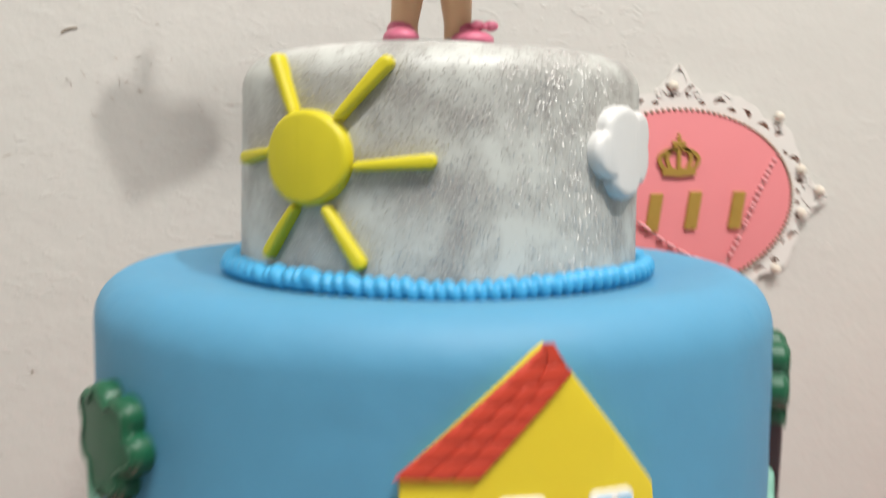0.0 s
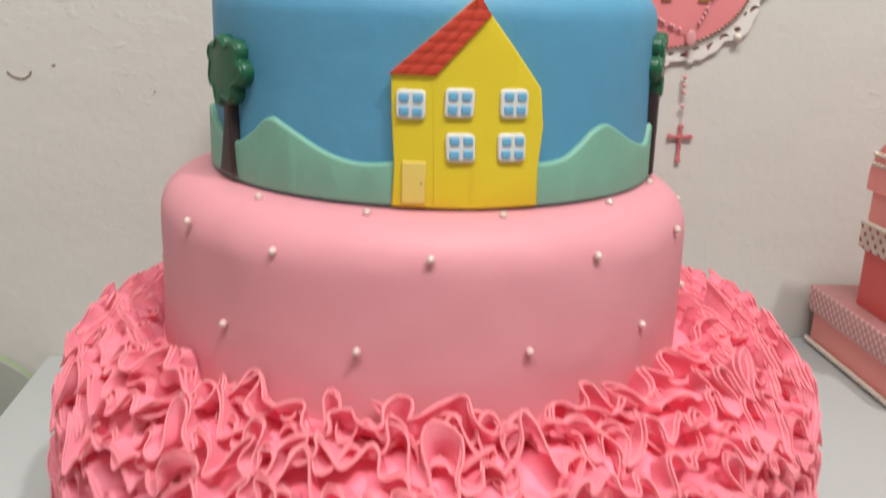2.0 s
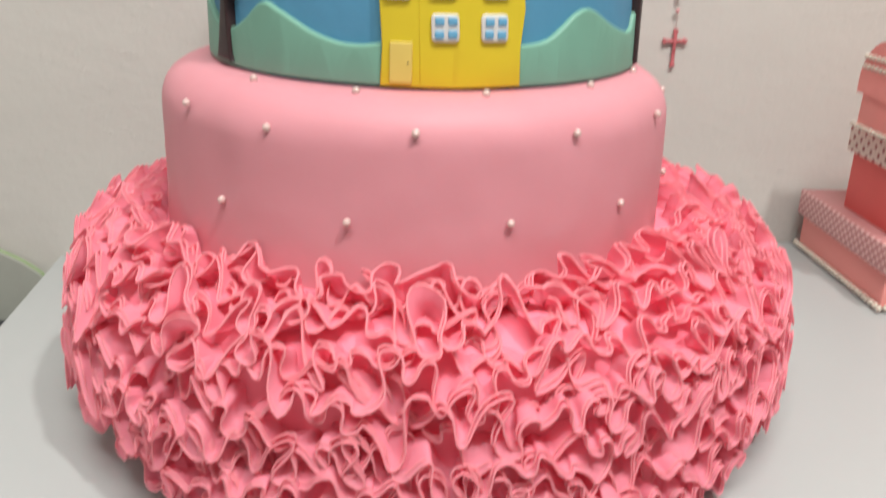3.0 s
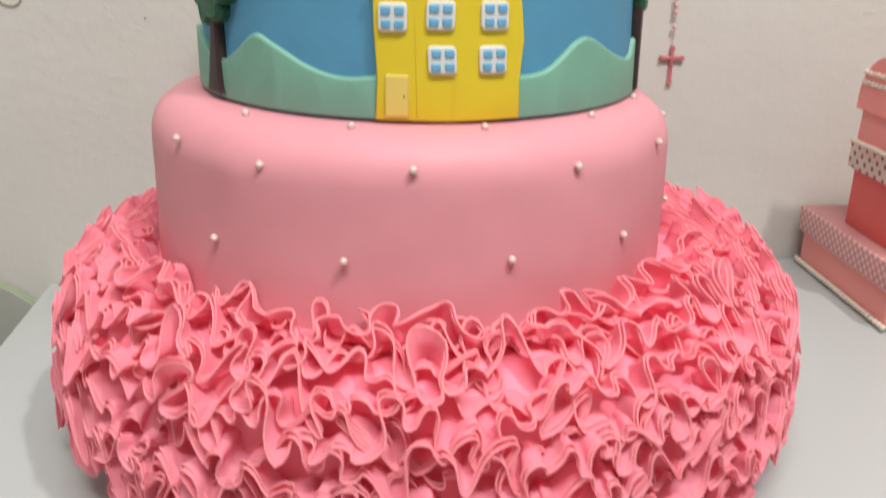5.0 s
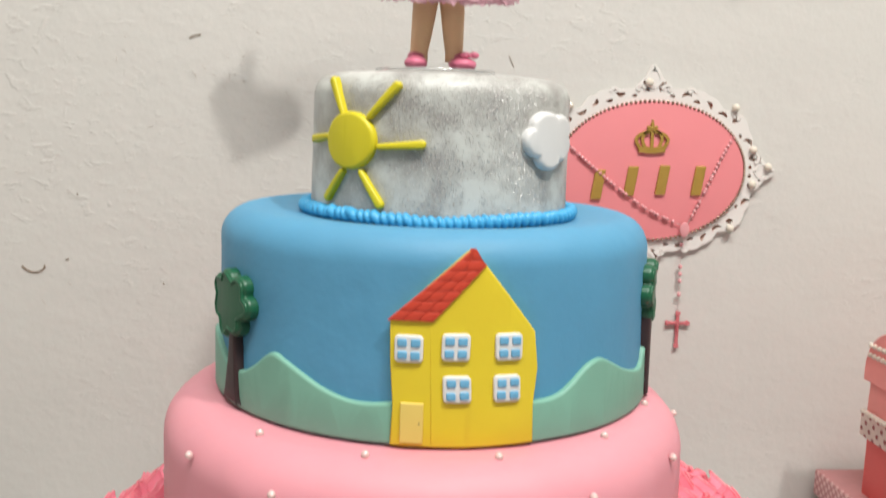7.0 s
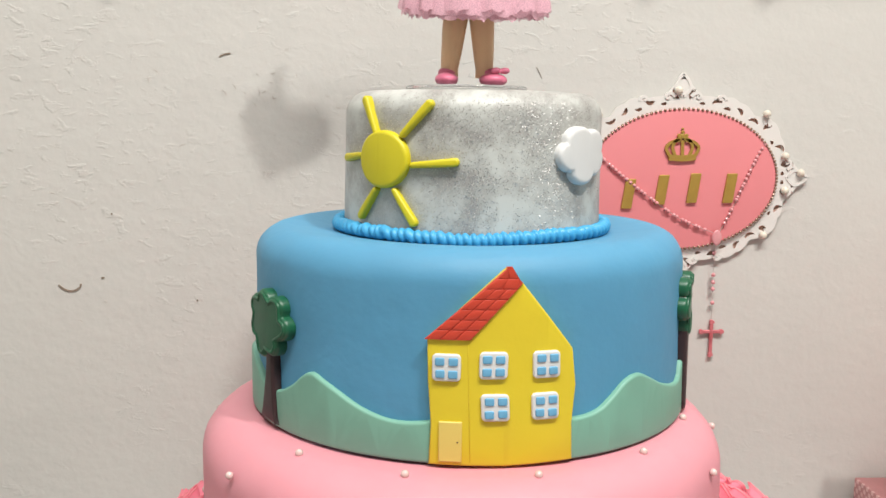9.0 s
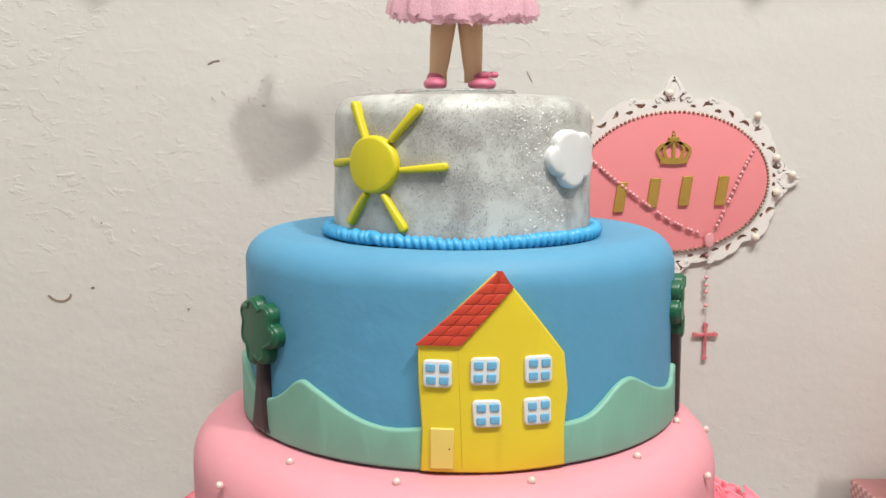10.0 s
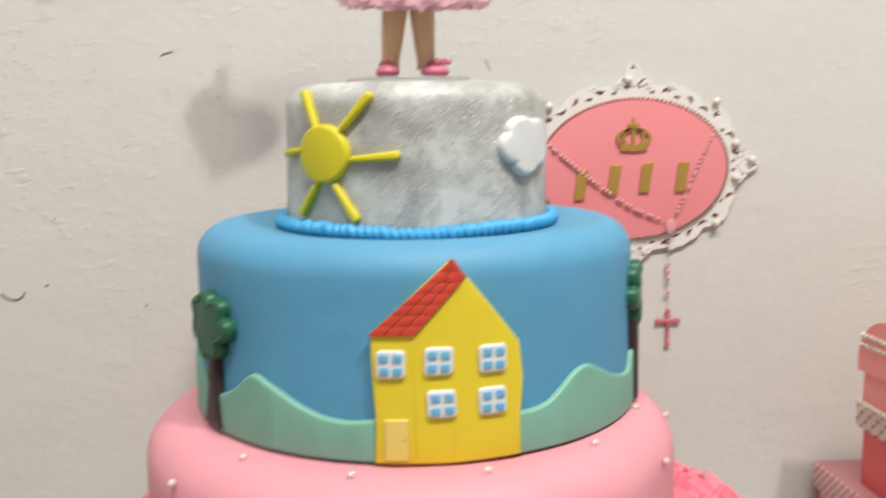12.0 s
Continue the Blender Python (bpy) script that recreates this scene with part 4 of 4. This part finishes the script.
# ---- gift boxes stacked beside the cake ----
def boxes():
    pearl = mesh_of("trim_pearl", ball(0.0026, u=10, v=8), PEARL)
    group = "stacked gift boxes"

    def trim(ob, half_x, half_y, z, size=1.0):
        n = max(4, int(round(2 * half_y / (0.0060 * size))))
        for i in range(n + 1):
            share("pearl", pearl, ob, (-half_x, -half_y + 2 * half_y * i / n, z), size=size)
        n = max(4, int(round(2 * half_x / (0.0060 * size))))
        for i in range(1, n + 1):
            share("pearl", pearl, ob, (-half_x + 2 * half_x * i / n, -half_y, z), size=size)

    lift = table_height(0.45)
    low = thing("gift_box", "square pink card gift box with glittery lid and pearl trim", "gift box", group, (0.4485, 0.1280, lift))
    low.rotation_euler = (0, 0, radians(-2.2))
    part("body", block(-0.075, 0.075, -0.075, 0.075, 0.0, 0.046, 0.0012), BOX_PINK, low)
    part("lid", block(-0.0795, 0.0795, -0.0795, 0.0795, 0.0315, 0.0545, 0.0015), LID_GLITTER, low, "dark pink glittery lid")
    trim(low, 0.0770, 0.0770, 0.0030)
    mid = thing("gift_box", "square red card gift box with a dotted lid", "gift box", group, (0.4350, 0.1040, lift + 0.0545))
    mid.rotation_euler = (0, 0, radians(-2.2))
    part("body", block(-0.052, 0.052, -0.052, 0.052, 0.0, 0.060, 0.0012), BOX_RED, mid)
    part("lid", block(-0.0565, 0.0565, -0.0565, 0.0565, 0.0500, 0.0725, 0.0012), LID_DOTS, mid, "pale dotted lid")
    trim(mid, 0.0480, 0.0480, 0.0750, 0.95)
    chest = thing("gift_chest", "small pink card chest with a domed lid and pearl trim", "gift box", group, (0.4180, 0.1060, lift + 0.127))
    chest.rotation_euler = (0, 0, radians(-2.2))
    body = block(-0.046, 0.046, -0.036, 0.036, 0.0, 0.048, 0.001)
    for v in body.verts:
        v.co.x *= 1 - 1.2 * max(0.0, v.co.z) * 0.6
    part("body", body, BOX_PINK, chest)
    outline = [(0.041 * math.cos(a), 0.040 + 0.036 * math.sin(a)) for a in [math.pi * i / 24 for i in range(25)]]
    dome = slab([(0.041, 0.030)] + outline + [(-0.041, 0.030)], 0, 0.096, 0.0015)
    for v in dome.verts:
        v.co = Vector((v.co.z - 0.048, v.co.x, v.co.y))
    part("lid", dome, BOX_PINK, chest, "domed pink lid")
    trim(chest, 0.0475, 0.038, 0.0035, 0.9)
    for z in (0.052, 0.060):
        for i in range(12):
            share("pearl", pearl, chest, (-0.0485, -0.034 + 0.068 * i / 11, z), size=0.85)


boxes()


# ---- wall marks and small things ----
def chip(x, z, points, width):
    bm = ribbon(smooth_line(points, 5), width, -0.0002, 0.0006)
    ob = solid("wall_chip", hung(bm), DIRT, "small dark chip in the plaster wall", "chip", "chips in the wall", "structure")
    ob.location = (x, WALL_Y, z)


chip(-0.3072, 0.3190, [(-0.009, 0.003), (-0.004, -0.001), (0.003, -0.002), (0.008, 0.001), (0.009, 0.004)], 0.0015)
chip(-0.1787, 0.5099, [(-0.003, -0.001), (0.001, 0.001), (0.006, 0.002)], 0.0011)
chip(-0.2711, 0.3811, [(-0.0006, 0), (0.0006, 0.0003)], 0.0013)
chip(-0.2802, 0.3280, [(-0.0014, -0.0004), (0.0012, 0.0003)], 0.0014)
chip(-0.2038, 0.3087, [(-0.0006, 0), (0.0006, 0.0002)], 0.0013)
chip(0.0792, 0.5005, [(-0.0018, 0.0045), (0.0005, 0), (0.0026, -0.0042)], 0.0004)


def cracks():
    """Short dark strips for the shade in trowel crevices, thickest where plaster is worst."""
    rnd = random.Random(11)
    for k in range(30):
        if k < 22:
            x, z = rnd.gauss(-0.145, 0.022), rnd.gauss(0.478, 0.026)
        else:
            x, z = rnd.uniform(-0.36, -0.07), rnd.uniform(0.24, 0.56)
        n, a = rnd.uniform(0.002, 0.0060), rnd.gauss(-0.35, 0.45)
        line, px, pz = [], 0.0, 0.0
        for i in range(4):
            line.append((px, pz))
            a += rnd.gauss(0, 0.5)
            px, pz = px + n / 3 * math.cos(a), pz + n / 3 * math.sin(a)
        bm = ribbon(smooth_line(line, 3), [0.0001 + 0.0003 * math.sin(math.pi * i / 9) for i in range(10)], -0.0002, 0.0003)
        ob = solid("wall_crack", hung(bm), CREVICE_SHADE, "thin dark strip painting the shade of a plaster crevice", "crack", "crevices in the wall", "structure")
        ob.location = (x, WALL_Y, z)


cracks()


def hearts():
    """Unseen paper hearts hung above the cake before the wall, to cast its shadows."""
    for x, z, size, turn in ((-0.130, 0.450, 0.98, -21), (-0.262, 0.594, 1.05, -10), (0.165, 0.598, 0.95, 5), (0.272, 0.600, 1.0, -6)):
        # set on the line from the wanted wall shadow to the lamp
        k = 0.10 / (WALL_Y - LAMP[1])
        px, py, pz = (s + (q - s) * k for s, q in zip((x, WALL_Y, z), LAMP))
        ob = thing("shadow_heart", "unseen pink paper heart on a thread, added to cast a wall shadow", "decoration", "hanging paper hearts", (px, py, pz))
        shape = []
        for i in range(48):
            t = 2 * math.pi * i / 48
            hx, hy = -16 * math.sin(t) ** 3, 13 * math.cos(t) - 5 * math.cos(2 * t) - 2 * math.cos(3 * t) - math.cos(4 * t)
            # puffed out: half way between a heart and an oval, for the shadow's outline
            shape.append((0.0023 * size * (0.62 * hx - 5.2 * math.sin(t)), 0.0023 * size * (0.62 * hy + 5.4 * math.cos(t) - 0.6)))
        body = hung(slab(place2(shape, 0, 0, turn), -0.001, 0.001, 0.0003))
        part("heart", body, PAPER, ob)
        # loop added for the spike at the shadow's top
        loop = [(0.0030 * math.sin(q) * math.sin(q / 2) - 0.005, 0, 0.012 * size + 0.032 * math.sin(q / 2) ** 2) for q in [2 * math.pi * i / 20 for i in range(20)]]
        part("ribbon_loop", tube(loop, 0.0016, 6, closed=True), PAPER, ob)
        part("thread", tube([(0, 0, 0.012 * size), (0, 0, CEILING_Z - pz)], 0.0003, 5), PAPER, ob)


hearts()

def mat():
    """A rolled-edge mat that leans on the wall beside the table."""
    ob = thing("leaning_mat", "grey-green mat with a green edge leaning against the wall", "mat")
    edge = smooth_line([(-0.80, 0.02), (-0.62, 0.085), (-0.48, 0.100), (-0.40, 0.099), (-0.358, 0.0900), (-0.325, 0.0705), (-0.305, 0.045), (-0.298, 0.01)], 6)
    body = slab([(-0.298, FLOOR_Z + 0.001)] + edge[::-1] + [(-0.80, FLOOR_Z + 0.001)], 0.004, 0.012, 0.001)
    sheet = hung(body)
    bmesh.ops.reverse_faces(sheet, faces=sheet.faces[:])
    bmesh.ops.translate(sheet, verts=sheet.verts[:], vec=(0, WALL_Y, 0))
    part("sheet", sheet, MAT_GREY, ob)
    part("edge", tube([(x, WALL_Y - 0.008, z) for x, z in edge], 0.0018, 8), STEM, ob, "pale green edge")


mat()


def stool():
    ob = thing("stool", "tall black stool beside the table", "stool", at=(-0.495, 0.045, FLOOR_Z))
    part("seat", block(-0.155, 0.155, -0.155, 0.155, 0.660, 0.690, 0.006), DARK, ob)
    for x in (-0.12, 0.12):
        for y in (-0.12, 0.12):
            part("leg", tube([(x * 1.2, y * 1.2, 0), (x, y, 0.665)], 0.012, 10), DARK, ob)


stool()


def bulb():
    ob = thing("pendant_lamp", "bare white bulb hanging from the ceiling", "lamp", at=(LAMP[0], LAMP[1], CEILING_Z))
    drop = LAMP[2] - CEILING_Z
    part("cable", tube([(0, 0, 0), (0, 0, drop + 0.12)], 0.003, 8), PAINT, ob)
    part("socket", lathe([(0.018, drop + 0.07), (0.02, drop + 0.09), (0.016, drop + 0.12)], (0, 0), 24), PAINT, ob)


bulb()


# unseen housing made up to carry the added fill lamp
def fill_panel():
    ob = thing("fill_panel", "unseen ceiling fill panel added to brighten the cake", "lamp", at=(*FILL_AT, CEILING_Z))
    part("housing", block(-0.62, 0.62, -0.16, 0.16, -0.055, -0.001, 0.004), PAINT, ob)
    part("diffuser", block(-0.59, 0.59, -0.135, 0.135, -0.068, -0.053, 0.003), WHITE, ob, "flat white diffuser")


fill_panel()
